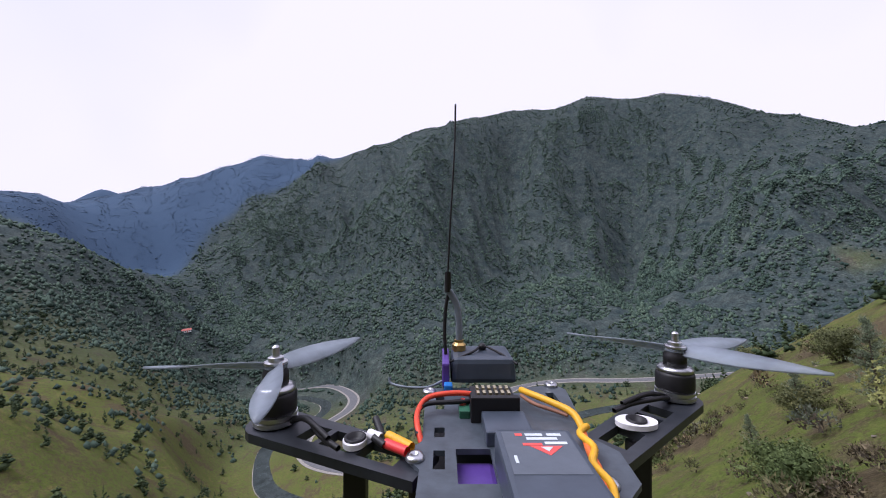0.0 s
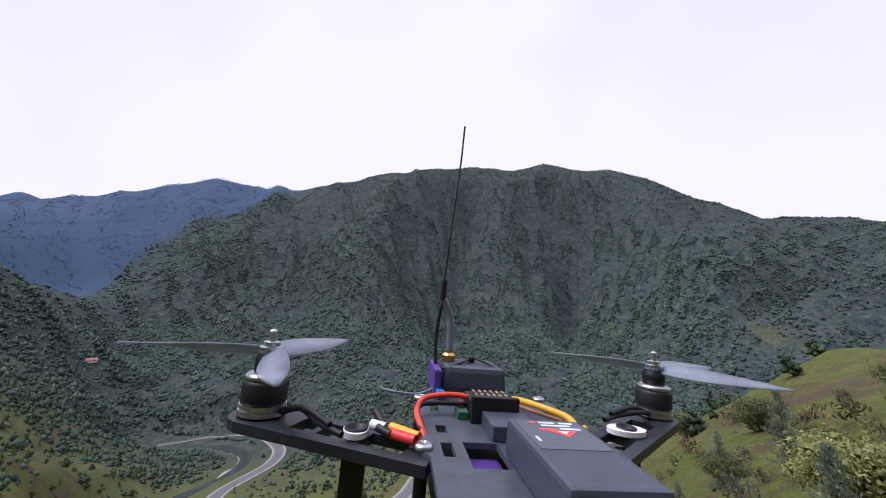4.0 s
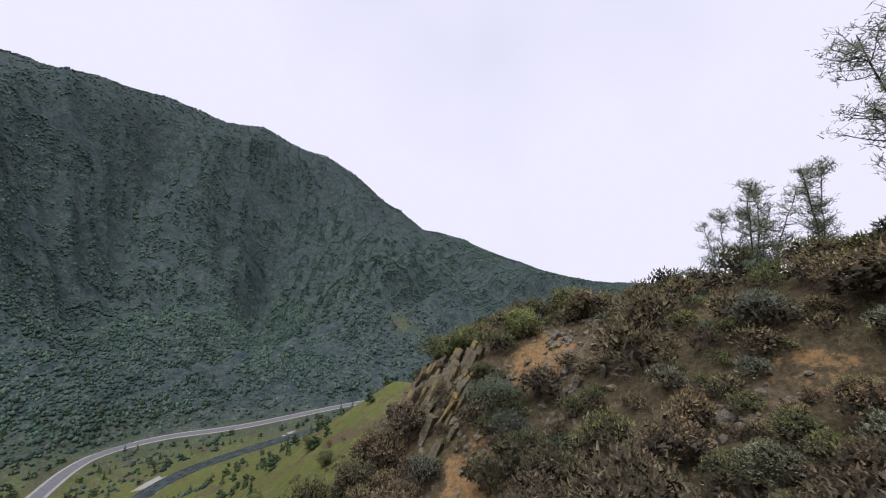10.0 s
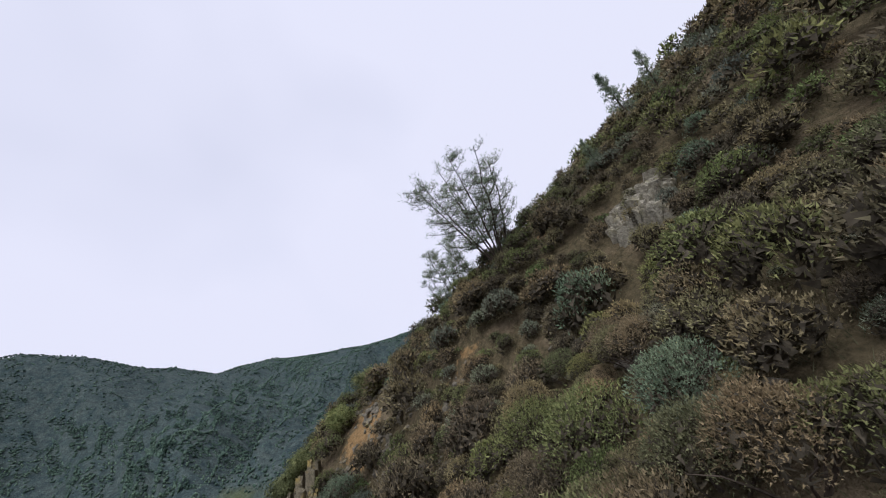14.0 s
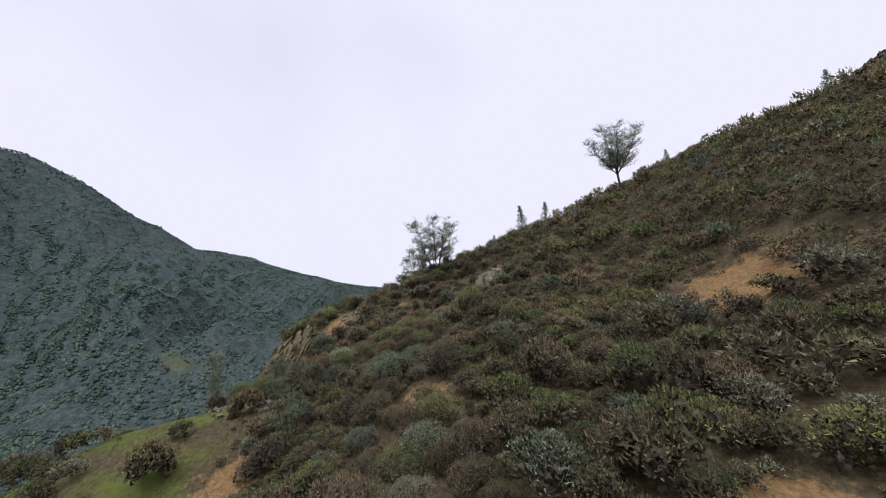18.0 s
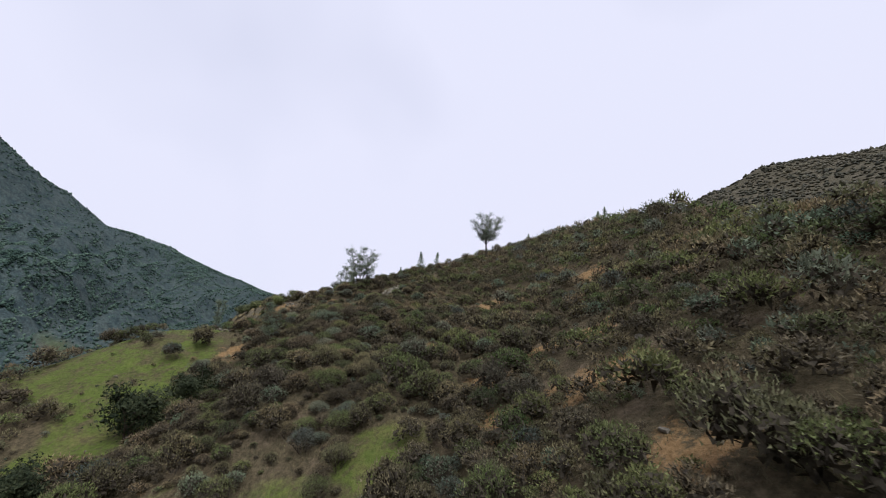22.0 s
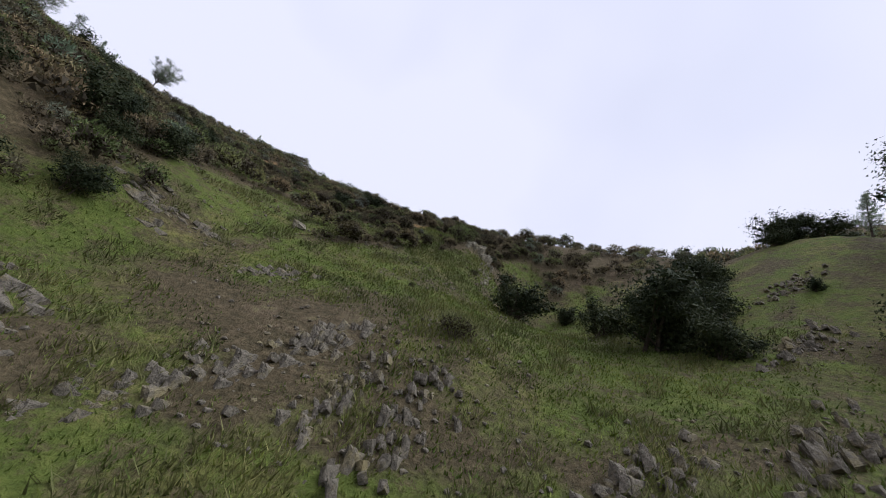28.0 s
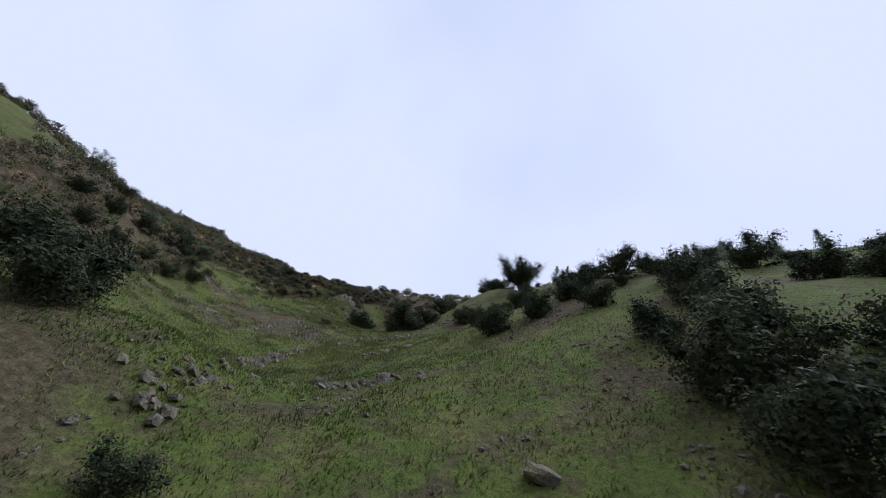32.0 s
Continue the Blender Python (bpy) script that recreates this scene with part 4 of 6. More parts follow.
# ---- rocks ----
def rock_mesh(name, seed, mat, flat=0.75, n=7):
    """A broken angular block: a skewed box with chipped faces."""
    rnd = np.random.RandomState(seed)
    p = np.array(list(itertools.product((-0.8, 0.8), repeat=3))) * rnd.uniform(0.55, 1.1, (8, 3))
    q = rnd.normal(size=(n, 3))
    p = np.concatenate([p, q / np.abs(q).max(1)[:, None] * rnd.uniform(0.75, 0.95, (n, 1))])
    p = p * np.array([1.0, rnd.uniform(0.5, 0.85), flat])
    bm = bmesh.new()
    for q in p:
        bm.verts.new(q)
    bmesh.ops.convex_hull(bm, input=bm.verts[:])
    bmesh.ops.delete(bm, geom=[w for w in bm.verts if not w.link_faces], context="VERTS")
    bmesh.ops.triangulate(bm, faces=bm.faces[:])
    bmesh.ops.subdivide_edges(bm, edges=bm.edges[:], cuts=1)
    for w in bm.verts:
        w.co *= 1 + rnd.uniform(-0.13, 0.06)
    bmesh.ops.triangulate(bm, faces=bm.faces[:])
    me = bpy.data.meshes.new(name)
    bm.to_mesh(me)
    bm.free()
    me.materials.append(mat)
    return me


ROCK_SET = [rock_mesh("rock", 50 + i, M_ROCK, (0.45, 0.65, 0.9)[i % 3]) for i in range(6)]
PALE_SET = [rock_mesh("pale_rock", 70 + i, M_PALE_ROCK, (0.5, 0.75)[i % 2]) for i in range(4)]


def put_rock(me, x, y, r, turn, tip, label, group="", up=0.15):
    ob = new("boulder", me)
    ob.matrix_basis = Matrix.LocRotScale((x, y, at_ground(x, y) + r * up), Euler((tip, tip * 0.6, turn)), (r, r, r))
    return tagged(ob, label, "rock", group)


R_RND = np.random.RandomState(8)


def outcrop(x, y, w, n, label, pale=False, tall=1.0, way=(1.0, 0.0), grain=1.0):
    """An outcrop: one thing with each of its tilted slabs as a part."""
    z = at_ground(x, y)
    root = new("rock_outcrop")
    root.location = (x, y, z)
    tagged(root, label, "rock")
    for i in range(int(n * 3.4)):
        me = (PALE_SET if pale else ROCK_SET)[R_RND.randint(4)]
        a, b = R_RND.normal() * w * 0.45, R_RND.normal() * w * 0.16
        px, py = a * way[0] - b * way[1], a * way[1] + b * way[0]
        r = R_RND.uniform(0.14, 0.62) ** 1.4 * (w ** 0.5) * 0.47 * grain
        o = new("slab", me)
        o.parent = root
        o.matrix_basis = Matrix.LocRotScale((px, py, at_ground(x + px, y + py) - z + r * R_RND.uniform(-0.45, 0.2) * tall),
                                            Euler((0.35 + R_RND.normal() * 0.15, -0.2 + R_RND.normal() * 0.15, R_RND.uniform(-0.4, 0.4) + math.atan2(way[1], way[0]))), (r * 1.25, r * 0.8, r * tall * 1.1))
    return root




def crag(x, y, n, label):
    """A buttress of leaning, jointed slabs that stand close together."""
    rnd = np.random.RandomState(63)
    shapes = [rock_mesh("crag_slab", 90 + i, M_CRAG, 1.0, 5) for i in range(6)]
    z = at_ground(x, y)
    root = new("rock_crag")
    root.location = (x, y, z)
    tagged(root, label, "rock")
    for i in range(n):
        b = rnd.uniform(-1, 1) * 3.8
        a = rnd.normal() * 0.95 + 0.25 * b
        g = at_ground(x + a, y + b) - z
        tall = rnd.uniform(0.55, 1.25) * (1.25 if b > 0 else 0.8)
        o = new("slab", shapes[rnd.randint(6)])
        o.parent = root
        o.matrix_basis = Matrix.LocRotScale((a, b, g + tall * rnd.uniform(-0.1, 0.6)), Euler((0.48 + rnd.normal() * 0.09, 0.22 + rnd.normal() * 0.1, rnd.normal() * 0.2)),
                                            (rnd.uniform(0.22, 0.6), rnd.uniform(0.14, 0.4), tall * 1.15))
    return root


def cliff(x, y, up, half, n, label, mat, grain=1.0):
    """A stepped rock face of jointed upright slabs that climbs the slope in the direction up."""
    rnd = np.random.RandomState(int(abs(x) * 7))
    shapes = [rock_mesh("cliff_slab", 120 + i, mat, 1.0, 6) for i in range(6)]
    z = at_ground(x, y)
    root = new("rock_cliff")
    root.location = (x, y, z)
    tagged(root, label, "rock")
    turn = math.atan2(-up[0], up[1])
    for i in range(n):
        b, a = rnd.uniform(-1, 1) * half, rnd.uniform(-0.5, 1.0) * half * 0.8
        px, py = a * up[0] + b * up[1], a * up[1] - b * up[0]
        tall = rnd.uniform(0.55, 1.15) * (1.15 - 0.5 * abs(b) / half) * grain
        o = new("slab", shapes[rnd.randint(6)])
        o.parent = root
        o.matrix_basis = Matrix.LocRotScale((px, py, at_ground(x + px, y + py) - z + tall * rnd.uniform(-0.15, 0.55)), Euler((0.12 + rnd.normal() * 0.1, 0.25 + rnd.normal() * 0.09, turn + rnd.normal() * (0.18 if grain > 0.7 else 0.6))),
                                            (rnd.uniform(0.22, 0.6) * grain, rnd.uniform(0.2, 0.5) * grain, tall))
    return root


crag(58.9, 24.4, 230, "tall lichen-stained rock crag at the spur's nose")
outcrop(53, 21, 5.0, 22, "broken rock ledges below the crag", tall=1.3, way=(0.8, 0.5), grain=0.55)
outcrop(52.5, 14.5, 4.0, 20, "crumbling rock face above the trail", tall=1.2)
cliff(48.9, -2.3, (0.65, -0.75), 1.45, 130, "pale jointed cliff standing among shrubs", M_PALE_ROCK, 0.85)
outcrop(55, -14, 3.2, 14, "rocky knob on the skyline", tall=1.5)
outcrop(58.5, 15.5, 5.0, 30, "broken rock slope below the pines", tall=1.4, grain=0.7)
outcrop(47, 14, 3.0, 14, "pale tilted slabs on the slope", pale=True, tall=1.3)
outcrop(56, 19, 3.5, 14, "weathered ledges on the spur", tall=1.5, grain=0.6)
cliff(-31.9, 13.2, (0.1, -1.0), 1.7, 60, "pale jagged outcrop at the head of the ravine", M_PALE_ROCK, 0.62)
outcrop(-32.8, 15.8, 3.2, 30, "scree of pale stones below the outcrop", pale=True, tall=1.0, way=(0.1, -1.0), grain=0.6)
outcrop(-27.3, 35.4, 2.6, 20, "jagged grey rocks breaking through brown grass", tall=1.6, way=(0.6, 0.8), grain=0.83)
outcrop(-28.7, 37.8, 2.4, 20, "upright grey slabs low on the bank", tall=1.7, way=(0.3, 0.9), grain=0.78)
outcrop(-24.9, 38.2, 3.0, 20, "broken grey ledge on the weedy bank", tall=1.3, way=(0.7, 0.7), grain=0.83)
outcrop(-23.4, 40.6, 2.4, 14, "grey rocks at the foot of the bank", tall=1.2, way=(0.7, 0.6), grain=0.78)
outcrop(-30.6, 38.6, 3.2, 23, "broken grey rocks in the ravine bed", tall=1.4, way=(0.3, 0.9), grain=0.73)
outcrop(-31.0, 44.3, 3.0, 20, "dark broken ledges beside the gully", tall=1.3, way=(0.5, 0.9), grain=0.78)
outcrop(-29.6, 50.2, 3.4, 23, "upright rock ledge above the gully", tall=1.6, way=(0.3, 0.9), grain=0.87)
outcrop(-36.8, 39.4, 3.0, 20, "mossy rock step on the green bank", tall=1.1, way=(0.8, 0.5), grain=0.78)
outcrop(-41.9, 38.8, 3.4, 23, "dark ledge of broken rock on the green bank", tall=1.2, way=(0.8, 0.5), grain=0.87)
outcrop(-52.5, 26.6, 3.4, 20, "brown rock ledge across the grassy spur", tall=1.0, way=(0.9, 0.2), grain=0.83)
outcrop(-47.2, 32.6, 3.4, 20, "brown rocks in a band across the grass", tall=1.0, way=(0.9, 0.3), grain=0.78)
outcrop(-22.0, 31.0, 3.0, 17, "small grey rocks in tall weeds", tall=1.2, way=(0.8, 0.4), grain=0.69)
outcrop(-12.5, 47.0, 3.5, 16, "small grey rocks on the steep meadow", tall=0.9, way=(0.3, 0.9), grain=0.7)
outcrop(-27, 56, 5.0, 22, "broken rock ledge in the ravine bed", tall=0.9, way=(0.3, 0.9), grain=0.7)
outcrop(-31, 70, 5.0, 22, "rough rocks beside the gully", tall=0.8, way=(0.3, 0.9), grain=0.7)
outcrop(-41, 52, 4.0, 16, "mossy rocks on the grassy bank", tall=0.8)
outcrop(-38, 66, 4.0, 16, "grey rocks on the grassy bank", tall=0.7)
outcrop(-14, 31, 4.0, 16, "rock ledge along the green slope", tall=0.9, way=(0.9, 0.3))
outcrop(-18, 39, 4.0, 16, "tumbled rocks on the green slope", tall=0.8)
outcrop(-8, 6, 3.0, 12, "small ledge in the patchy grass", tall=0.9)
put_rock(PALE_SET[1], -4.6, 16.2, 1.15, 1.2, 0.05, "large pale boulder on the grassy slope")
for i, (x, y, r) in enumerate(((-6, 12, 0.55), (-1.5, 14.2, 0.5), (-17.6, 17.4, 0.5), (-26, 64, 0.45), (-23, 58, 0.4), (-35, 60, 0.5), (-34, 78, 0.45), (-42, 76, 0.6), (-31, 86, 0.5), (-24, 20, 0.5), (-18, 24, 0.6), (70, 40, 0.8), (76, 56, 0.9), (40, 12, 0.5), (44, 14, 0.6))):
    put_rock((PALE_SET + ROCK_SET)[i % 10], x, y, r, i * 1.3, 0.2, "grey boulder half sunk in the slope", "loose boulders")


def rubble():
    """Loose stones: too many to count."""
    rnd = np.random.RandomState(14)
    c, r = [], []
    for x0, x1, y0, y1, n, lo, hi in ((-52, -6, 8, 95, 9000, 0.03, 0.13), (34, 66, 2, 30, 5200, 0.05, 0.26), (-25, 30, -15, 25, 700, 0.05, 0.2), (50, 120, 30, 110, 500, 0.08, 0.35)):
        x, y = scatter(n, x0, x1, y0, y1, rnd)
        k = stony(x, y) + rnd.uniform(-0.3, 0.2, len(x)) > 0.4
        x, y = x[k], y[k]
        s = rnd.uniform(lo, hi, len(x)) ** 1.0
        c.append(np.c_[x, y, height(x, y) + s * 0.2])
        r.append(s)
    c, r = np.concatenate(c), np.concatenate(r)
    v, f = clumps(c, r, rnd.uniform(0.5, 0.9, len(r)), ICO1, rnd, 0.36)
    tagged(new("rubble", joined("rubble", v, f, M_ROCK)), "loose grey stones strewn over the slopes", "stones", kind="stuff")


rubble()


# ---- shrubs ----
def shrub_arrays(rnd, w, h, sprays, leaf, lumps=7):
    """One shrub about the origin: upright feathery shoots over rounded heads, then the twiggy, shade-toned hearts of
    the heads.
    Returns vertices, triangles and how many of the triangles are shoots."""
    k = lumps
    a, q = np.arange(k) * 2.4 + rnd.uniform(0, 0.8, k), np.sqrt((np.arange(k) + 0.3) / k) * w * 0.34
    r = rnd.uniform(0.2, 0.29, k) * w * (7 / k) ** 0.3
    c = np.c_[np.cos(a) * q, np.sin(a) * q, np.maximum(h - r * 1.05 - (q / w) ** 2 * h * rnd.uniform(1.2, 3.2, k), r * 0.55)]
    i = rnd.randint(0, k, sprays)
    u = rnd.normal(size=(sprays, 3))
    u[:, 2] = np.where(u[:, 2] < -0.35, -u[:, 2], u[:, 2])
    u /= np.linalg.norm(u, axis=1)[:, None]
    p = c[i] + u * r[i][:, None] * (1.16 - 0.42 * rnd.rand(sprays, 1) ** 1.5)
    p[:, 2] = np.maximum(p[:, 2], 0.03)
    v, f = tufts(p, u * 0.9 + np.array([0, 0, 0.6]), rnd.uniform(0.6, 1.5, sprays) * leaf, rnd, 0.34)
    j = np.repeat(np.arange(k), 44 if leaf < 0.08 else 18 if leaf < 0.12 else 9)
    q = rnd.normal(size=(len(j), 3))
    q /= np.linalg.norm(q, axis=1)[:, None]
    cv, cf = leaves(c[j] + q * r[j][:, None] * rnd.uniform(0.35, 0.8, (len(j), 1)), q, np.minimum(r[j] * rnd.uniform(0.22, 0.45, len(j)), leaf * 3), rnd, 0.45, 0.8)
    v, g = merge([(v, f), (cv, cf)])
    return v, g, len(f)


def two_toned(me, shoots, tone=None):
    """Gives the faces past the shoots the shade-toned twig material and each plant its tone."""
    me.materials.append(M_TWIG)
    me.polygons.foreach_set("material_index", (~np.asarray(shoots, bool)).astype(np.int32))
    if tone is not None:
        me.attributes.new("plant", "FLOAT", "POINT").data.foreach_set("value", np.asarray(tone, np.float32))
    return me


def make_shrub(name, seed, w, h, mat, label, sprays=4600, leaf=0.036):
    rnd = np.random.RandomState(seed)
    root = new(name)
    v, f, k = shrub_arrays(rnd, w, h, sprays, leaf, 9)
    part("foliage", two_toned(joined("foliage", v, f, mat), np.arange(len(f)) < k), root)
    st = []
    for k in range(7):
        a = rnd.uniform(0, 6.283)
        p, r = limb((0, 0, -0.2), (math.cos(a) * 0.7, math.sin(a) * 0.7, 0.9), h * 1.05, 0.035, 0.008, rnd, 0.3, 4)
        st.append(tube(p, r, 4))
    v, f = merge(st)
    part("trunk", joined("trunk", v, f, M_BARK), root)
    return tagged(root, label, "shrub", "shrubs along the slope")


SHRUBS = [make_shrub("shrub", 90 + i, 2.0 + 0.2 * (i % 3), 1.6 + 0.25 * (i % 2), (M_SHRUB, M_SHRUB, M_SHRUB_GREEN, M_SHRUB, M_SAGE, M_SHRUB_GREEN)[i],
                     ("olive-brown chamise shrub on dry earth", "olive-brown chamise shrub on dry earth", "green rounded shrub on the hillside", "dark dry chamise shrub on the hillside", "grey-green sagebrush on the hillside", "fresh green shrub on the hillside")[i]) for i in range(6)]
S_RND = np.random.RandomState(77)


def bare(x, y, spots):
    """1 over the given spots (place and radius), fading to 0 round them."""
    v = np.zeros_like(x)
    for a, b, r in spots:
        v = np.maximum(v, np.exp(-(((x - a) ** 2 + (y - b) ** 2) / r ** 2) ** 2))
    return v


def shrub_density(x, y):
    """Share of the ground under brush."""
    g = grass_cover(x, y)
    d = 0.9 * (1 - step(g, 0.25, 0.6))
    d = d * (0.55 + 0.45 * step(value_noise(x / 5.5, y / 5.5), 0.2, 0.4))
    d = np.maximum(d, 0.05 + 0.3 * np.exp(-(((x - 29) ** 2 + (y - 30) ** 2) / 9 ** 2)))
    # rock faces, the weedy slope above the bend, the lower meadow, the floor and west side of the ravine
    d = d * (1 - 0.9 * bare(x, y, ((59, 23, 4.0), (48.9, -2.3, 1.9), (47.9, -1.1, 1.9), (46.8, 0.1, 1.3), (-32, 14, 3.2))))
    d = d * (1 - 0.5 * bare(x, y, ((54, 20, 4.0), (52, 14.5, 3.5), (58.5, 15.5, 3.5))))
    d = d * (1 - 0.82 * bare(x, y, ((0, 7, 7.0), (-8.5, 13, 5.0), (-3, 15, 5.5), (-14, 25, 5.5), (16, 20, 5.0), (25, 25, 5.5), (33, 21, 5.5))))
    d = d * (1 - 0.97 * step(y, 24, 30) * step(-x, 9, 12)) * (1 - 0.95 * step(-x, 33, 37) * step(y, 9, 14))
    d = d * (1 - 0.93 * ravine_head(x, y))
    d = np.maximum(d, 0.7 * step(y, 29, 32) * step(50 - y, 0, 4) * step(x, -13.5, -11) * step(6 - x, 0, 4))
    return d * (1 - np.clip(dirt_cover(x, y) * 1.2, 0, 1))


# ground line of the camera path: single bushes and finer brush near it
NEAR_LINE = np.array([(66, 54), (58, 48), (55, 40), (47, 24), (41, 20), (37, 14), (40, 8), (44, 5), (34, 6), (24, 5), (13, 3), (4, 4), (-5, 6), (-14, 3), (-24, 5), (-30, 15), (-31, 30), (-31, 48), (-33, 65), (-36, 85)], float)


def spaced(x, y, r, gap=0.54):
    """Picks from candidates, in order, those that crowd no one picked before."""
    cells, keep = {}, np.zeros(len(x), bool)
    for i in range(len(x)):
        a, b = int(x[i] // 2), int(y[i] // 2)
        if all((x[i] - x[j]) ** 2 + (y[i] - y[j]) ** 2 > (gap * (r[i] + r[j])) ** 2 for p in (-1, 0, 1) for q in (-1, 0, 1) for j in cells.get((a + p, b + q), ())):
            cells.setdefault((a, b), []).append(i)
            keep[i] = True
    return keep


def build_shrubs():
    x, y = scatter(30000, -90, 130, -62, 110, S_RND)
    x2, y2 = scatter(26000, -40, 78, -50, 34, S_RND)
    x, y = np.r_[x2, x], np.r_[y2, y]
    crest = np.interp(x, [-90, -50, -33, -16, -6, 16, 32, 51, 72, 130], [-10, -8, -16, -20, -21, -26, -34, -44, -49, -60])
    keep = (S_RND.rand(len(x)) < shrub_density(x, y) ** 1.3) & (y > crest - 7)
    x, y = x[keep], y[keep]
    size = np.exp(S_RND.normal(size=len(x)) * 0.36) * 0.68 * (0.75 + 0.5 * value_noise(x / 9 + 5, y / 9))
    size = np.clip(size, 0.34, 1.3)
    # small plants fill the gaps between the grown ones
    x3, y3 = scatter(22000, -40, 70, -40, 34, S_RND)
    crest = np.interp(x3, [-40, -33, -16, -6, 16, 32, 51, 70], [-12, -16, -20, -21, -26, -34, -44, -48])
    keep = (S_RND.rand(len(x3)) < shrub_density(x3, y3)) & (y3 > crest - 3)
    x, y, size = np.r_[x, x3[keep]], np.r_[y, y3[keep]], np.r_[size, S_RND.uniform(0.16, 0.36, int(keep.sum()))]
    keep = spaced(x, y, size)
    x, y, size = x[keep], y[keep], size[keep]
    near = np.full(len(x), 1e9)
    for a, b in zip(NEAR_LINE[:-1], NEAR_LINE[1:]):
        for t in (0.0, 0.25, 0.5, 0.75, 1.0):
            q = a + (b - a) * t
            near = np.minimum(near, np.hypot(x - q[0], y - q[1]))
    order = np.argsort(near)
    x, y, near, size = x[order], y[order], near[order], size[order]
    single = (np.cumsum(size > 0.4) < 300) & (size > 0.4) & (grass_cover(x, y) < 0.6)
    kind = S_RND.randint(0, 100, len(x))
    kind = np.where(kind < 22, 0, np.where(kind < 40, 1, np.where(kind < 56, 3, np.where(kind < 75, 2, np.where(kind < 88, 5, 4)))))
    turn = S_RND.uniform(0, 6.283, len(x))
    tone = S_RND.rand(len(x))
    used = set()
    for i in np.nonzero(single)[0]:
        k = int(kind[i])
        if k not in used:
            used.add(k)
            place(SHRUBS[k], x[i], y[i], turn[i], size[i], 0.08)
        else:
            again(SHRUBS[k], x[i], y[i], turn[i], size[i], 0.08)
    rest = np.nonzero(~single)[0]
    z = height(x, y)
    tall = S_RND.uniform(0.8, 1.25, len(x))
    far = near * np.clip(0.75 / size, 0.8, 2.2)
    for k, mat, name, label in ((0, M_SHRUB, "chamise_brush", "olive-brown chamise brush covering the hillside"), (2, M_SHRUB_GREEN, "green_brush", "green brush mixed through the hillside"), (4, M_SAGE, "sage_brush", "grey-green sagebrush mixed through the hillside")):
        pick = rest[np.isin(kind[rest], {0: (0, 1, 3), 2: (2, 5), 4: (4,)}[k])]
        pieces, shoots, tones = [], [], []
        for lo, hi, sprays, leaf, lumps in ((0, 10, 1300, 0.056, 9), (10, 18, 420, 0.095, 7), (18, 30, 170, 0.145, 6), (30, 999, 70, 0.215, 4)):
            sel = pick[(far[pick] >= lo) & (far[pick] < hi)]
            base = [shrub_arrays(np.random.RandomState(200 + k * 10 + j), 2.1, 1.75, sprays, leaf, lumps) for j in range(5)]
            for j in range(5):
                s = sel[j::5]
                if not len(s):
                    continue
                bv, bf, m = base[j]
                c, sn = np.cos(turn[s])[:, None], np.sin(turn[s])[:, None]
                v = np.stack([(bv[:, 0] * c - bv[:, 1] * sn), (bv[:, 0] * sn + bv[:, 1] * c), bv[:, 2] * tall[s][:, None]], -1) * size[s][:, None, None]
                v += np.stack([x[s], y[s], z[s] - 0.08], -1)[:, None]
                pieces.append((v.reshape(-1, 3), (bf[None] + (np.arange(len(s)) * len(bv))[:, None, None]).reshape(-1, 3)))
                shoots.append(np.tile(np.arange(len(bf)) < m, len(s)))
                tones.append(np.repeat(tone[s], len(bv)))
        v, f = merge(pieces)
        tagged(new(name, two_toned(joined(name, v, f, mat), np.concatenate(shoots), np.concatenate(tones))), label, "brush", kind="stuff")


build_shrubs()
again(SHRUBS[4], 56.4, 18.5, 0.5, 1.35, 0.08)
again(SHRUBS[4], 55.4, 17.3, 2.5, 1.0, 0.08)
again(SHRUBS[3], 57.6, 22.0, 1.5, 0.8, 0.08)


# ---- grass ----
def blades(name, mat, label, x, y, rnd, h0, h1, w0, w1):
    """Upright blades, one slim triangle each."""
    n = len(x)
    z, a = height(x, y), rnd.uniform(0, 6.283, n)
    hgt, w = rnd.uniform(h0, h1, n), rnd.uniform(w0, w1, n)
    lean = rnd.normal(size=(n, 2)) * hgt[:, None] * 0.6
    dx, dy = np.cos(a) * w, np.sin(a) * w
    v = np.stack([np.c_[x - dx, y - dy, z - 0.03], np.c_[x + dx, y + dy, z - 0.03], np.c_[x + lean[:, 0], y + lean[:, 1], z + hgt]], 1).reshape(-1, 3)
    tagged(new(name, joined(name, v, np.arange(n * 3).reshape(-1, 3), mat)), label, "grass", kind="stuff")


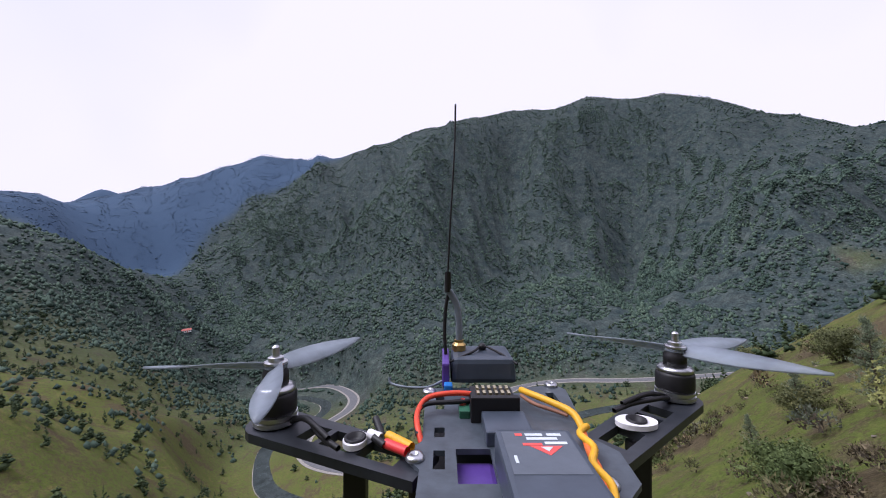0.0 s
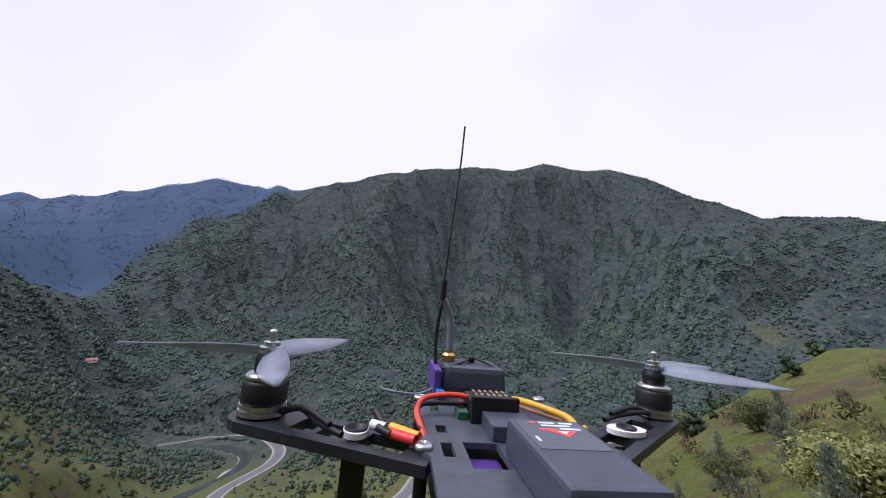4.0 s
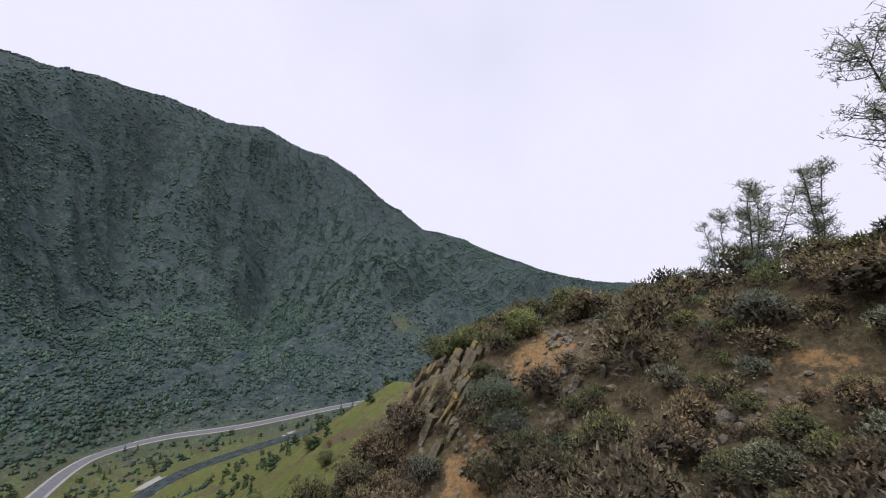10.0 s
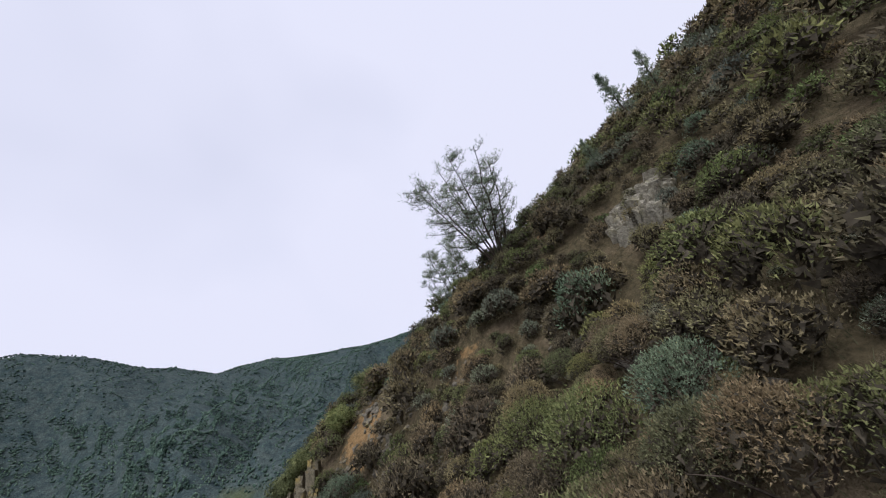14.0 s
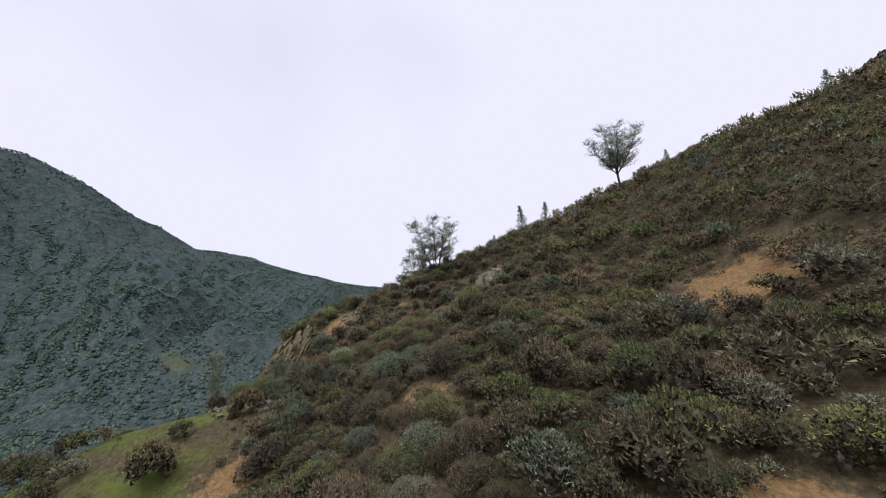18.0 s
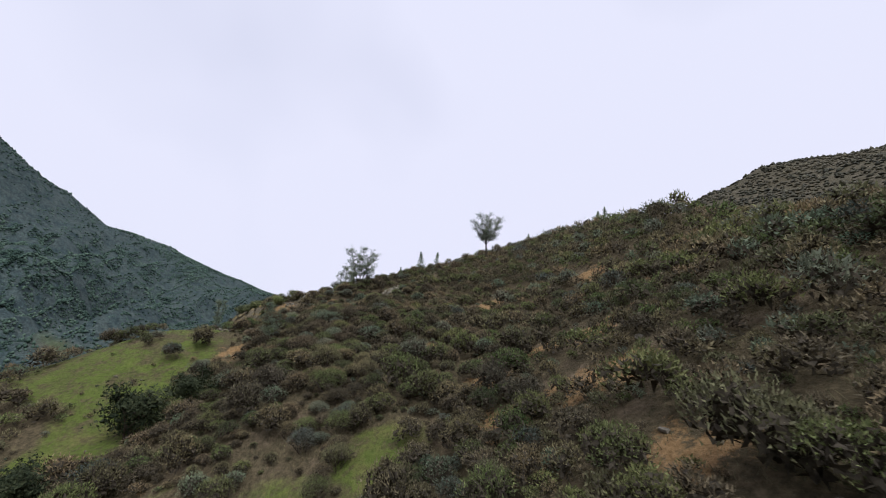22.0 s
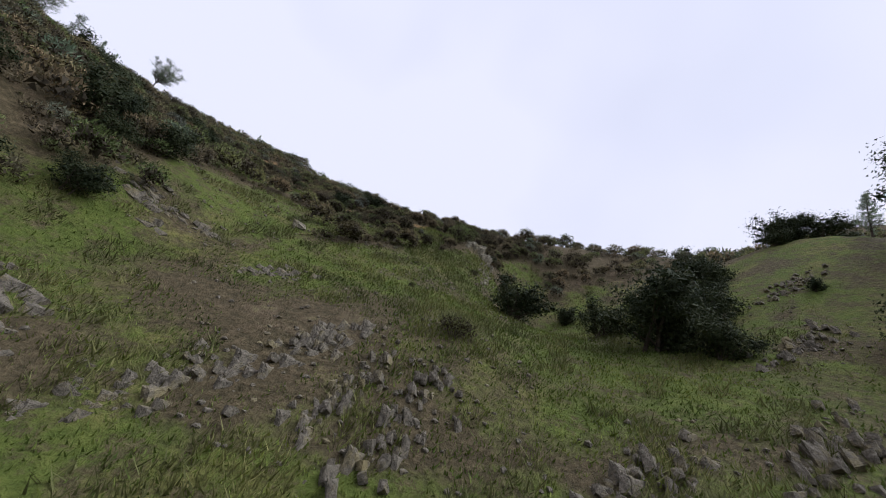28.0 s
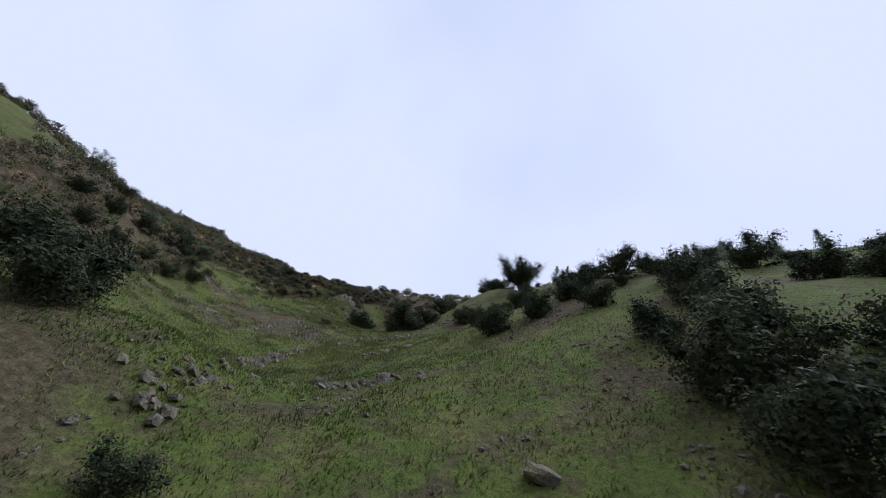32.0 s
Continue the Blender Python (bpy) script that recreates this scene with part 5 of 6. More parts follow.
def build_grass():
    rnd = np.random.RandomState(41)
    x, y = scatter(700000, -60, 0, 0, 100, rnd)
    x2, y2 = scatter(160000, 48, 100, 38, 95, rnd)
    x, y = np.r_[x, x2], np.r_[y, y2]
    near = np.full(len(x), 1e9)
    for q in NEAR_LINE:
        near = np.minimum(near, np.hypot(x - q[0], y - q[1]))
    k = near < 20
    x, y, near = x[k], y[k], near[k]
    g = grass_cover(x, y)
    keep = (g > 0.3) & (rnd.rand(len(x)) < np.clip(1.2 - near / 18, 0.0, 1)) & (rnd.rand(len(x)) < 0.35 + g)
    blades("grass", M_GRASS, "short fresh green spring grass in tufts", x[keep], y[keep], rnd, 0.05, 0.16, 0.02, 0.05)
    x, y = scatter(260000, -48, 4, 2, 62, rnd)
    keep = (grass_cover(x, y) > 0.35) & (value_noise(x / 1.3 + 9, y / 1.3) * 0.6 + value_noise(x / 6, y / 6 + 20) * 0.4 > 0.55) & (height(x, y) < -9)
    blades("weeds", M_WEED, "tall olive weeds in clumps on the banks", x[keep], y[keep], rnd, 0.12, 0.38, 0.015, 0.04)
    x, y = scatter(620000, -60, 80, -20, 60, rnd)
    near = np.full(len(x), 1e9)
    for q in NEAR_LINE:
        near = np.minimum(near, np.hypot(x - q[0], y - q[1]))
    keep = (grass_cover(x, y) < 0.6) & (rnd.rand(len(x)) < np.clip(1.3 - near / 16, 0.0, 1)) & (value_noise(x / 1.7, y / 1.7) > 0.35)
    blades("dry_grass", M_DRY, "dry grass and twigs between the shrubs", x[keep], y[keep], rnd, 0.06, 0.24, 0.006, 0.016)


build_grass()


# ---- conifers and oaks scattered over the lower slopes and the valley ----
def build_valley_trees():
    rnd = np.random.RandomState(19)
    x, y = scatter(2700, -330, 330, 105, 480, rnd)
    k = (value_noise(x / 45, y / 45) + rnd.uniform(-0.25, 0.25, len(x)) > 0.42) & (line_distance(x, y, ROAD_LINE) > 12) & (line_distance(x, y, RIVER_LINE) > 16)
    x, y = x[k], y[k]
    z = height(x, y)
    pieces = []
    for j in range(6):
        s = np.arange(len(x))[j::6]
        t = np.random.RandomState(300 + j)
        m = 24
        u = np.linspace(0.12, 1, m)
        rad = (1 - u) * 0.6 + 0.14 if j % 2 else np.sin(np.pi * u ** 0.8) * 0.75 + 0.25
        c = np.c_[t.normal(size=m) * rad * 0.75, t.normal(size=m) * rad * 0.75, u * (6.2 if j % 2 else 4.2)]
        bv, bf = merge([clumps(c, rad, np.full(m, 0.8), OCTA, t, 0.38)])
        sc = rnd.uniform(0.6, 1.25, len(s))
        v = bv[None] * sc[:, None, None] + np.stack([x[s], y[s], z[s]], -1)[:, None]
        pieces.append((v.reshape(-1, 3), (bf[None] + (np.arange(len(s)) * len(bv))[:, None, None]).reshape(-1, 3)))
    v, f = merge(pieces)
    tagged(new("valley_trees", joined("valley_trees", v, f, M_VALLEY, True)), "dark pines and oaks scattered down to the river", "trees", kind="stuff")


build_valley_trees()


# ---- the small house by the river bend ----
def build_house():
    x, y = -267, 661
    root = new("farmhouse")
    root.matrix_basis = Matrix.LocRotScale((x, y, at_ground(x, y) - 0.4), Euler((0, 0, 0.5)), (1, 1, 1))
    tagged(root, "small white house with a red roof by the river", "house")
    wall = plain("white_wall_paint", (0.75, 0.74, 0.72), 0.7, 0.3)
    tile = plain("red_roof_metal", (0.36, 0.07, 0.05), 0.5, 0.4)
    dark = plain("window_glass", (0.03, 0.035, 0.04), 0.1, 0.5)

    def solid(name, pts, faces, mat, parent):
        me = bpy.data.meshes.new(name)
        me.from_pydata(pts, [], faces)
        me.materials.append(mat)
        return part(name, me, parent)

    def box(name, x0, x1, y0, y1, z0, z1, mat, parent):
        p = [(i, j, k) for k in (z0, z1) for i, j in ((x0, y0), (x1, y0), (x1, y1), (x0, y1))]
        return solid(name, p, [(3, 2, 1, 0), (4, 5, 6, 7), (0, 1, 5, 4), (1, 2, 6, 5), (2, 3, 7, 6), (3, 0, 4, 7)], mat, parent)

    body = box("wall", -6, 6, -4, 4, 0, 3.6, wall, root)
    for s in (-1, 1):
        p = [(-6.5, 0, 6.2), (6.5, 0, 6.2), (6.5, s * 4.7, 3.3), (-6.5, s * 4.7, 3.3)]
        p += [(q[0], q[1], q[2] - 0.2) for q in p]
        solid("roof_slope", p, [(0, 1, 2, 3), (7, 6, 5, 4), (0, 4, 5, 1), (1, 5, 6, 2), (2, 6, 7, 3), (3, 7, 4, 0)], tile, root)
        solid("gable", [(s * 5.95, -4, 3.6), (s * 5.95, 4, 3.6), (s * 5.95, 0, 6.0), (s * 5.7, -4, 3.6), (s * 5.7, 4, 3.6), (s * 5.7, 0, 6.0)], [(0, 1, 2), (5, 4, 3), (0, 3, 4, 1), (1, 4, 5, 2), (2, 5, 3, 0)], wall, root)
    for wx in (-4, -1.5, 3.5):
        box("window", wx - 0.6, wx + 0.6, -4.06, -3.98, 1.1, 2.5, dark, root)
    box("door", 0.7, 1.7, -4.07, -3.98, 0.4, 2.5, tile, root)


build_house()

# ---- the quadcopter, placed before the first camera pose to fit its view ----
M_CARBON = plain("carbon_plate", (0.060, 0.072, 0.088), 0.42, 0.5, var=0.25, scale=160.0)
M_ARM = plain("carbon_arm", (0.022, 0.025, 0.032), 0.4, 0.5, var=0.25, scale=160.0)
M_BLACK = plain("black_plastic", (0.012, 0.011, 0.013), 0.5, 0.4, var=0.2, scale=200.0)
M_STEEL = plain("brushed_steel", (0.55, 0.55, 0.57), 0.32, 0.5, 1.0, 0.1, 400.0)
M_BRASS = plain("brass", (0.62, 0.42, 0.16), 0.35, 0.5, 1.0, 0.1, 300.0)
M_GOLD = plain("gold_pins", (0.75, 0.66, 0.45), 0.3, 0.5, 1.0, 0.1, 300.0)
M_WHITE = plain("white_plastic", (0.78, 0.76, 0.78), 0.4, 0.4, var=0.06, scale=120.0)
M_RED = plain("red_wire", (0.72, 0.07, 0.03), 0.45, 0.4, var=0.12, scale=200.0)
M_YELLOW = plain("yellow_wire", (0.80, 0.42, 0.02), 0.45, 0.4, var=0.12, scale=200.0)
M_ORANGE = plain("orange_wire", (0.78, 0.16, 0.03), 0.45, 0.4, var=0.12, scale=200.0)
M_PLUG = plain("red_sleeve", (0.78, 0.05, 0.05), 0.45, 0.4, var=0.12, scale=200.0)
M_PURPLE = plain("violet_tape", (0.10, 0.05, 0.26), 0.4, 0.4, var=0.15, scale=150.0)
M_BLUE = plain("blue_strap", (0.02, 0.16, 0.50), 0.5, 0.4, var=0.15, scale=150.0)
M_GREYTUBE = plain("grey_sleeve", (0.20, 0.23, 0.27), 0.45, 0.4, var=0.1, scale=200.0)
M_PACK = plain("dark_pack_wrap", (0.055, 0.068, 0.092), 0.4, 0.5, var=0.15, scale=120.0)
M_PROP = plain("prop_spin_blur", (0.30, 0.34, 0.40), 0.45, 0.5, var=0.15, scale=100.0)
# half clear, to stand in for the blur of spinning blades
pn, pl = M_PROP.node_tree.nodes, M_PROP.node_tree.links
p_clear, p_mix = pn.new("ShaderNodeBsdfTransparent"), pn.new("ShaderNodeMixShader")
p_mix.inputs["Fac"].default_value = 0.45
pl.new(pn["Principled BSDF"].outputs["BSDF"], p_mix.inputs[1])
pl.new(p_clear.outputs["BSDF"], p_mix.inputs[2])
pl.new(p_mix.outputs["Shader"], pn["Material Output"].inputs["Surface"])
M_LABEL = plain("label_grey", (0.10, 0.115, 0.14), 0.45, 0.4, var=0.1, scale=150.0)
M_MARK = plain("label_red", (0.75, 0.10, 0.09), 0.5, 0.3, var=0.08, scale=200.0)
M_PALE = plain("label_white", (0.62, 0.66, 0.70), 0.5, 0.3, var=0.08, scale=200.0)

DECK = Vector((0.030, 0.160, -0.078))
drone = new("quadcopter")
drone.matrix_basis = pose(*PATH[0][1:]) @ pose(0, 0, 0, -90, 0, 0) @ Matrix.Translation(DECK)
tagged(drone, "black carbon quadcopter hovering in the air with wired deck", "drone")


def bm_part(name, bm, mat, parent=None, label="", smooth=False):
    me = bpy.data.meshes.new(name)
    bm.to_mesh(me)
    bm.free()
    me.materials.append(mat)
    if smooth:
        me.polygons.foreach_set("use_smooth", [True] * len(me.polygons))
    ob = new(name, me)
    ob.parent = parent or drone
    if label:
        ob["label"] = label
    return ob


def loc(x, y, z=0.0):
    """A point of the craft: right and ahead of the first camera pose, and above the deck."""
    return Vector((x - DECK.x, y - DECK.y, z))


def plate(outline, holes, thick, z=0.0):
    """A cut plate: an outline with holes, given a thickness."""
    bm = bmesh.new()
    for loop in [outline] + holes:
        vs = [bm.verts.new(loc(x, y, z)) for x, y in loop]
        for a, b in zip(vs, vs[1:] + vs[:1]):
            bm.edges.new((a, b))
    bmesh.ops.triangle_fill(bm, use_beauty=True, use_dissolve=False, edges=bm.edges[:])
    ext = bmesh.ops.extrude_face_region(bm, geom=bm.faces[:])
    bmesh.ops.translate(bm, vec=(0, 0, thick), verts=[g for g in ext["geom"] if isinstance(g, bmesh.types.BMVert)])
    bmesh.ops.recalc_face_normals(bm, faces=bm.faces[:])
    return bm


def box(x0, x1, y0, y1, z0, z1, bevel=0.001, taper=0.0):
    bm = bmesh.new()
    bmesh.ops.create_cube(bm, size=1)
    for v in bm.verts:
        k = 1 - taper * (v.co.z + 0.5)
        v.co = loc((x0 + x1) / 2, (y0 + y1) / 2, (z0 + z1) / 2) + Vector((v.co.x * (x1 - x0) * k, v.co.y * (y1 - y0) * k, v.co.z * (z1 - z0)))
    bmesh.ops.bevel(bm, geom=bm.edges[:], offset=bevel, segments=2, affect="EDGES", profile=0.6)
    return bm


def lathe(x, y, prof, sides=28):
    """A turned form about an upright axis from (radius, height) pairs."""
    bm = bmesh.new()
    rings = []
    for r, h in prof:
        rings.append([bm.verts.new(loc(x, y, h) + Vector((math.cos(i / sides * 6.2832) * r, math.sin(i / sides * 6.2832) * r, 0))) for i in range(sides)])
    for a, b in zip(rings, rings[1:]):
        for i in range(sides):
            bm.faces.new((a[i], a[(i + 1) % sides], b[(i + 1) % sides], b[i]))
    bm.faces.new(rings[0][::-1])
    bm.faces.new(rings[-1])
    return bm


def wire(name, pts, r, mat, label="", parent=None):
    """A round lead through points, as a mesh."""
    p = [np.array(loc(*q)) for q in pts]
    ext = [p[0]] + p + [p[-1]]
    fine = []
    for i in range(1, len(ext) - 2):
        for k in range(6):
            t = k / 6
            fine.append(0.5 * (2 * ext[i] + (ext[i + 1] - ext[i - 1]) * t + (2 * ext[i - 1] - 5 * ext[i] + 4 * ext[i + 1] - ext[i + 2]) * t * t + (3 * ext[i] - ext[i - 1] - 3 * ext[i + 1] + ext[i + 2]) * t ** 3))
    fine.append(p[-1])
    v, f = tube(fine, [r] * len(fine), 8)
    ob = part(name, joined(name, v, f, mat, True), parent or drone, label)
    return ob


def slot(x, y0, y1, w=0.0022):
    return [(x - w, y0), (x + w, y0), (x + w, y1), (x - w, y1)]


# deck plate with its slots and cut-out
bm_part("top_plate", plate([(-0.009, 0.088), (-0.0085, 0.128), (-0.013, 0.134), (-0.013, 0.141), (-0.0085, 0.147), (-0.0095, 0.198), (-0.004, 0.203), (0.016, 0.203), (0.018, 0.196), (0.044, 0.196), (0.046, 0.204), (0.064, 0.207), (0.068, 0.201), (0.061, 0.150), (0.068, 0.139), (0.066, 0.120), (0.058, 0.112), (0.055, 0.088)],
        [slot(-0.0015, 0.176, 0.192), slot(-0.0015, 0.150, 0.158), slot(-0.0015, 0.128, 0.140), slot(0.0575, 0.178, 0.196), [(0.005, 0.120), (0.0185, 0.120), (0.0185, 0.141), (0.005, 0.141)]], 0.0022, -0.0022), M_CARBON, label="grey carbon deck plate with slots")
bm_part("bottom_plate", plate([(-0.006, 0.09), (-0.006, 0.20), (0.062, 0.20), (0.054, 0.09)], [], 0.0018, -0.018), M_BLACK)
bm_part("battery_strap", box(0.003, 0.020, 0.118, 0.143, -0.0165, -0.006, 0.002), M_PURPLE, label="violet wrapped pack under the deck")
for x, y in ((-0.0075, 0.1965), (0.0615, 0.206), (-0.0105, 0.1345), (0.0545, 0.119)):
    s = bm_part("screw", lathe(x, y, [(0.0036, 0.0), (0.0036, 0.0008), (0.0030, 0.0017), (0.0012, 0.0021), (0.0011, 0.0013)], 20), M_STEEL, label="steel button-head screw", smooth=True)
    bm_part("standoff", lathe(x, y, [(0.0024, -0.0175), (0.0024, -0.0026)], 12), M_BLACK, s)


def arm(pts, holes, name="arm"):
    return bm_part(name, plate(pts, holes, 0.004, -0.0055), M_ARM, label="black carbon arm with cut-outs")


def ring(cx, cy, r, n=18):
    return [(cx + math.cos(i / n * 6.2832) * r, cy + math.sin(i / n * 6.2832) * r) for i in range(n)]


def limb_outline(a, b, wa, wb):
    """An arm's outline from its root a to the motor at b, with a round end."""
    d = Vector((b[0] - a[0], b[1] - a[1])).normalized()
    n = Vector((-d.y, d.x))
    end = math.atan2(d.y, d.x)
    out = [(a[0] + n.x * wa, a[1] + n.y * wa), (a[0] - n.x * wa, a[1] - n.y * wa)]
    out += [(b[0] + math.cos(end - 1.75 + i * 0.35) * wb, b[1] + math.sin(end - 1.75 + i * 0.35) * wb) for i in range(11)]
    return out, d, n


for root_pt, mot, lift, blades in (((-0.006, 0.133), (-0.0767, 0.166), 0.0, (3.20, 5.05, 1.10)), ((0.060, 0.140), (0.1237, 0.193), 0.0, (0.35, -0.75, 2.45))):
    out, d, n = limb_outline(root_pt, mot, 0.0105, 0.0125)
    holes = []
    for u0, u1 in ((0.14, 0.36), (0.42, 0.60), (0.64, 0.76)):
        q = [Vector(root_pt) + (Vector(mot) - Vector(root_pt)) * u for u in (u0, u1)]
        k = 0.0058
        holes.append([(q[0].x + n.x * k, q[0].y + n.y * k), (q[0].x - n.x * k, q[0].y - n.y * k), (q[1].x - n.x * k, q[1].y - n.y * k), (q[1].x + n.x * k, q[1].y + n.y * k)])
    arm(out, holes)
    mid = Vector(root_pt) + (Vector(mot) - Vector(root_pt)) * 0.42
    g = bm_part("led_housing", plate([(mid.x + math.cos(i / 22 * 6.2832) * 0.0072 + d.x * 0.0026 * math.cos(i / 22 * 6.2832), mid.y + math.sin(i / 22 * 6.2832) * 0.0060) for i in range(22)], [ring(mid.x, mid.y, 0.0040, 16)], 0.0022, -0.001), M_WHITE, label="white ring housing on the arm")
    bm_part("lens", lathe(mid.x, mid.y, [(0.0044, -0.0012), (0.0044, 0.0020), (0.0034, 0.0020), (0.0031, 0.0002)], 20), M_BLACK, g, smooth=True)
    bm_part("landing_leg", box(mid.x - 0.004, mid.x + 0.005, mid.y - 0.004, mid.y + 0.003, -0.045, -0.0078, 0.001), M_BLACK, label="black landing leg")
    x, y = mot
    motor = bm_part("motor", lathe(x, y, [(0.0088, -0.0012), (0.0096, -0.0006), (0.0096, 0.0012), (0.0085, 0.0014), (0.0085, 0.0020), (0.0094, 0.0022), (0.0094, 0.0035), (0.0086, 0.0037)]), M_STEEL, label="steel motor base", smooth=False)
    bm_part("bell", lathe(x, y, [(0.0090, 0.0039), (0.0092, 0.0052), (0.0092, 0.0118), (0.0084, 0.0132), (0.0050, 0.0139)]), M_BLACK, motor, "black motor bell", True)
    bm_part("bell_cap", lathe(x, y, [(0.0086, 0.0133), (0.0086, 0.0150), (0.0070, 0.0160), (0.0056, 0.0163)]), M_STEEL, motor, smooth=True)
    bm_part("adapter", lathe(x, y, [(0.0056, 0.0164), (0.0056, 0.0220), (0.0046, 0.0232), (0.0046, 0.0236)]), M_BLACK, motor, smooth=True)
    bm_part("washer", lathe(x, y, [(0.0052, 0.0255), (0.0052, 0.0265), (0.0034, 0.0268), (0.0034, 0.0285), (0.0026, 0.0288)], 24), M_STEEL, motor)
    bm_part("shaft", lathe(x, y, [(0.0017, 0.0288), (0.0017, 0.0330), (0.0009, 0.0338)], 16), M_STEEL, motor)
    prop = bm_part("propeller", lathe(x, y, [(0.0048, 0.0236), (0.0050, 0.0240), (0.0050, 0.0252), (0.0048, 0.0255)], 20), M_PROP, label="grey three-blade propeller, half clear for spin blur")
    for a in blades:
        bm = bmesh.new()
        rows, m = [], 12
        for i in range(m + 1):
            u = i / m
            r = 0.004 + u * 0.054
            c = 0.0026 + 0.0030 * math.sin(math.pi * min(1, u * 0.85 + 0.12)) - 0.0022 * u ** 6
            tw = 0.55 * (1 - u) + 0.10
            for s, o in ((-1, 1), (1, 1), (1, -1), (-1, -1)):
                rx, ry, rz = r, s * c * math.cos(tw), s * c * math.sin(tw) + 0.0246 + o * 0.00045
                rows.append(bm.verts.new(loc(x, y) + Vector((rx * math.cos(a) - ry * math.sin(a), rx * math.sin(a) + ry * math.cos(a), rz))))
        for i in range(m):
            for k in range(4):
                p, q = i * 4 + k, i * 4 + (k + 1) % 4
                bm.faces.new((rows[p], rows[q], rows[q + 4], rows[p + 4]))
        bm.faces.new(rows[-4:])
        bmesh.ops.recalc_face_normals(bm, faces=bm.faces[:])
        bm_part("blade", bm, M_PROP, prop, smooth=True)
    wire("motor_lead", [(mot[0] + d.x * -0.010, mot[1] + d.y * -0.010, 0.001), (mid.x + d.x * 0.026, mid.y + d.y * 0.026, 0.004), (mid.x + d.x * 0.012 + n.x * 0.007, mid.y + d.y * 0.012 + n.y * 0.007, 0.003), (mid.x + n.x * 0.010, mid.y + n.y * 0.010, 0.002)], 0.0012, M_BLACK, "black motor lead")
    wire("motor_lead", [(mot[0] + d.x * -0.009, mot[1] + d.y * -0.009 + 0.002, 0.001), (mid.x + d.x * 0.022 + n.x * 0.004, mid.y + d.y * 0.022 + n.y * 0.004, 0.006), (mid.x + d.x * 0.006 + n.x * 0.009, mid.y + d.y * 0.006 + n.y * 0.009, 0.004)], 0.0012, M_BLACK, "black motor lead")

# bullet plugs at the root of the left arm
for pts, m, lb in (([(-0.0225, 0.1475, 0.002), (-0.0120, 0.1385, 0.002)], M_YELLOW, "yellow sleeved plug"), ([(-0.0225, 0.1415, 0.002), (-0.0135, 0.1355, 0.002)], M_PLUG, "red sleeved plug"), ([(-0.0300, 0.1470, 0.003), (-0.0245, 0.1435, 0.003)], M_WHITE, "white sleeved plug")):
    wire("plug", pts, 0.0019, m, lb)
wire("plug_boot", [(-0.0290, 0.1560, 0.005), (-0.0245, 0.1465, 0.002)], 0.0016, M_BLACK)
wire("plug_boot", [(-0.0275, 0.1440, 0.003), (-0.0225, 0.1400, 0.002)], 0.0016, M_BLACK)

# boxes on the deck
rx = bm_part("receiver", box(0.013, 0.034, 0.163, 0.184, 0.0, 0.0085, 0.0008), M_BLACK, label="black receiver with rows of pins")
for i in range(6):
    for j in range(2):
        bm_part("pin", box(0.0160 + i * 0.0029, 0.0175 + i * 0.0029, 0.1705 + j * 0.0060, 0.1745 + j * 0.0060, 0.0086, 0.0102, 0.0003), M_GOLD, rx)
bm_part("header", box(0.0125, 0.0345, 0.1615, 0.1650, 0.0, 0.0115, 0.0006), M_BLACK, rx)
bm_part("circuit_board", box(0.0075, 0.0125, 0.166, 0.176, 0.0, 0.0035, 0.0004), plain("green_board", (0.03, 0.12, 0.07), 0.5, 0.4, var=0.2, scale=300.0))
bm_part("signal_light", lathe(0.0095, 0.1735, [(0.0018, 0.0035), (0.0018, 0.0052), (0.0010, 0.0062)], 14), M_MARK, smooth=True)
tray = bm_part("transmitter", box(0.004, 0.042, 0.203, 0.236, 0.002, 0.016, 0.003, 0.08), M_PACK, label="dark grey boxed video transmitter")
bm_part("side_tape", box(-0.0005, 0.0036, 0.200, 0.232, 0.001, 0.0145, 0.001), M_PURPLE, tray)
bm_part("clip", box(0.0005, 0.0052, 0.1935, 0.1995, 0.001, 0.005, 0.001), M_BLUE, tray, "blue clip")
wire("cable_tie", [(0.004, 0.205, 0.014), (0.018, 0.2145, 0.0172), (0.024, 0.222, 0.0185), (0.032, 0.214, 0.0172), (0.042, 0.204, 0.013)], 0.0007, M_BLACK, parent=tray)
bm_part("tie_knot", lathe(0.024, 0.222, [(0.0022, 0.0165), (0.0026, 0.0185), (0.0015, 0.0200)], 12), M_BLACK, tray, smooth=True)
ctl = bm_part("controller", box(0.017, 0.036, 0.142, 0.161, 0.0, 0.006, 0.0008), M_PACK, label="small dark control box")
pack = bm_part("battery", box(0.0185, 0.0455, 0.082, 0.131, 0.0, 0.013, 0.0016), M_PACK, label="dark blue battery block with a printed label")
bm_part("label_panel", box(0.0205, 0.0435, 0.104, 0.1285, 0.01302, 0.01316, 0.00005), M_LABEL, pack)
for y, x0, x1 in ((0.1262, 0.0285, 0.0345), (0.1262, 0.0360, 0.0410), (0.1236, 0.0285, 0.0390), (0.1208, 0.0340, 0.0415)):
    bm_part("print_bar", box(x0, x1, y - 0.0008, y + 0.0008, 0.01317, 0.01326, 0.00003), M_PALE, pack)
for x0, x1, y in ((0.0250, 0.0275, 0.1262), (0.0265, 0.0330, 0.1200)):
    bm_part("print_bar", box(x0, x1, y - 0.0008, y + 0.0008, 0.01317, 0.01326, 0.00003), M_MARK, pack)
bm_part("print_mark", plate([(0.0285, 0.1190), (0.0395, 0.1190), (0.0340, 0.1135)], [], 0.0001, 0.01317), M_MARK, pack)
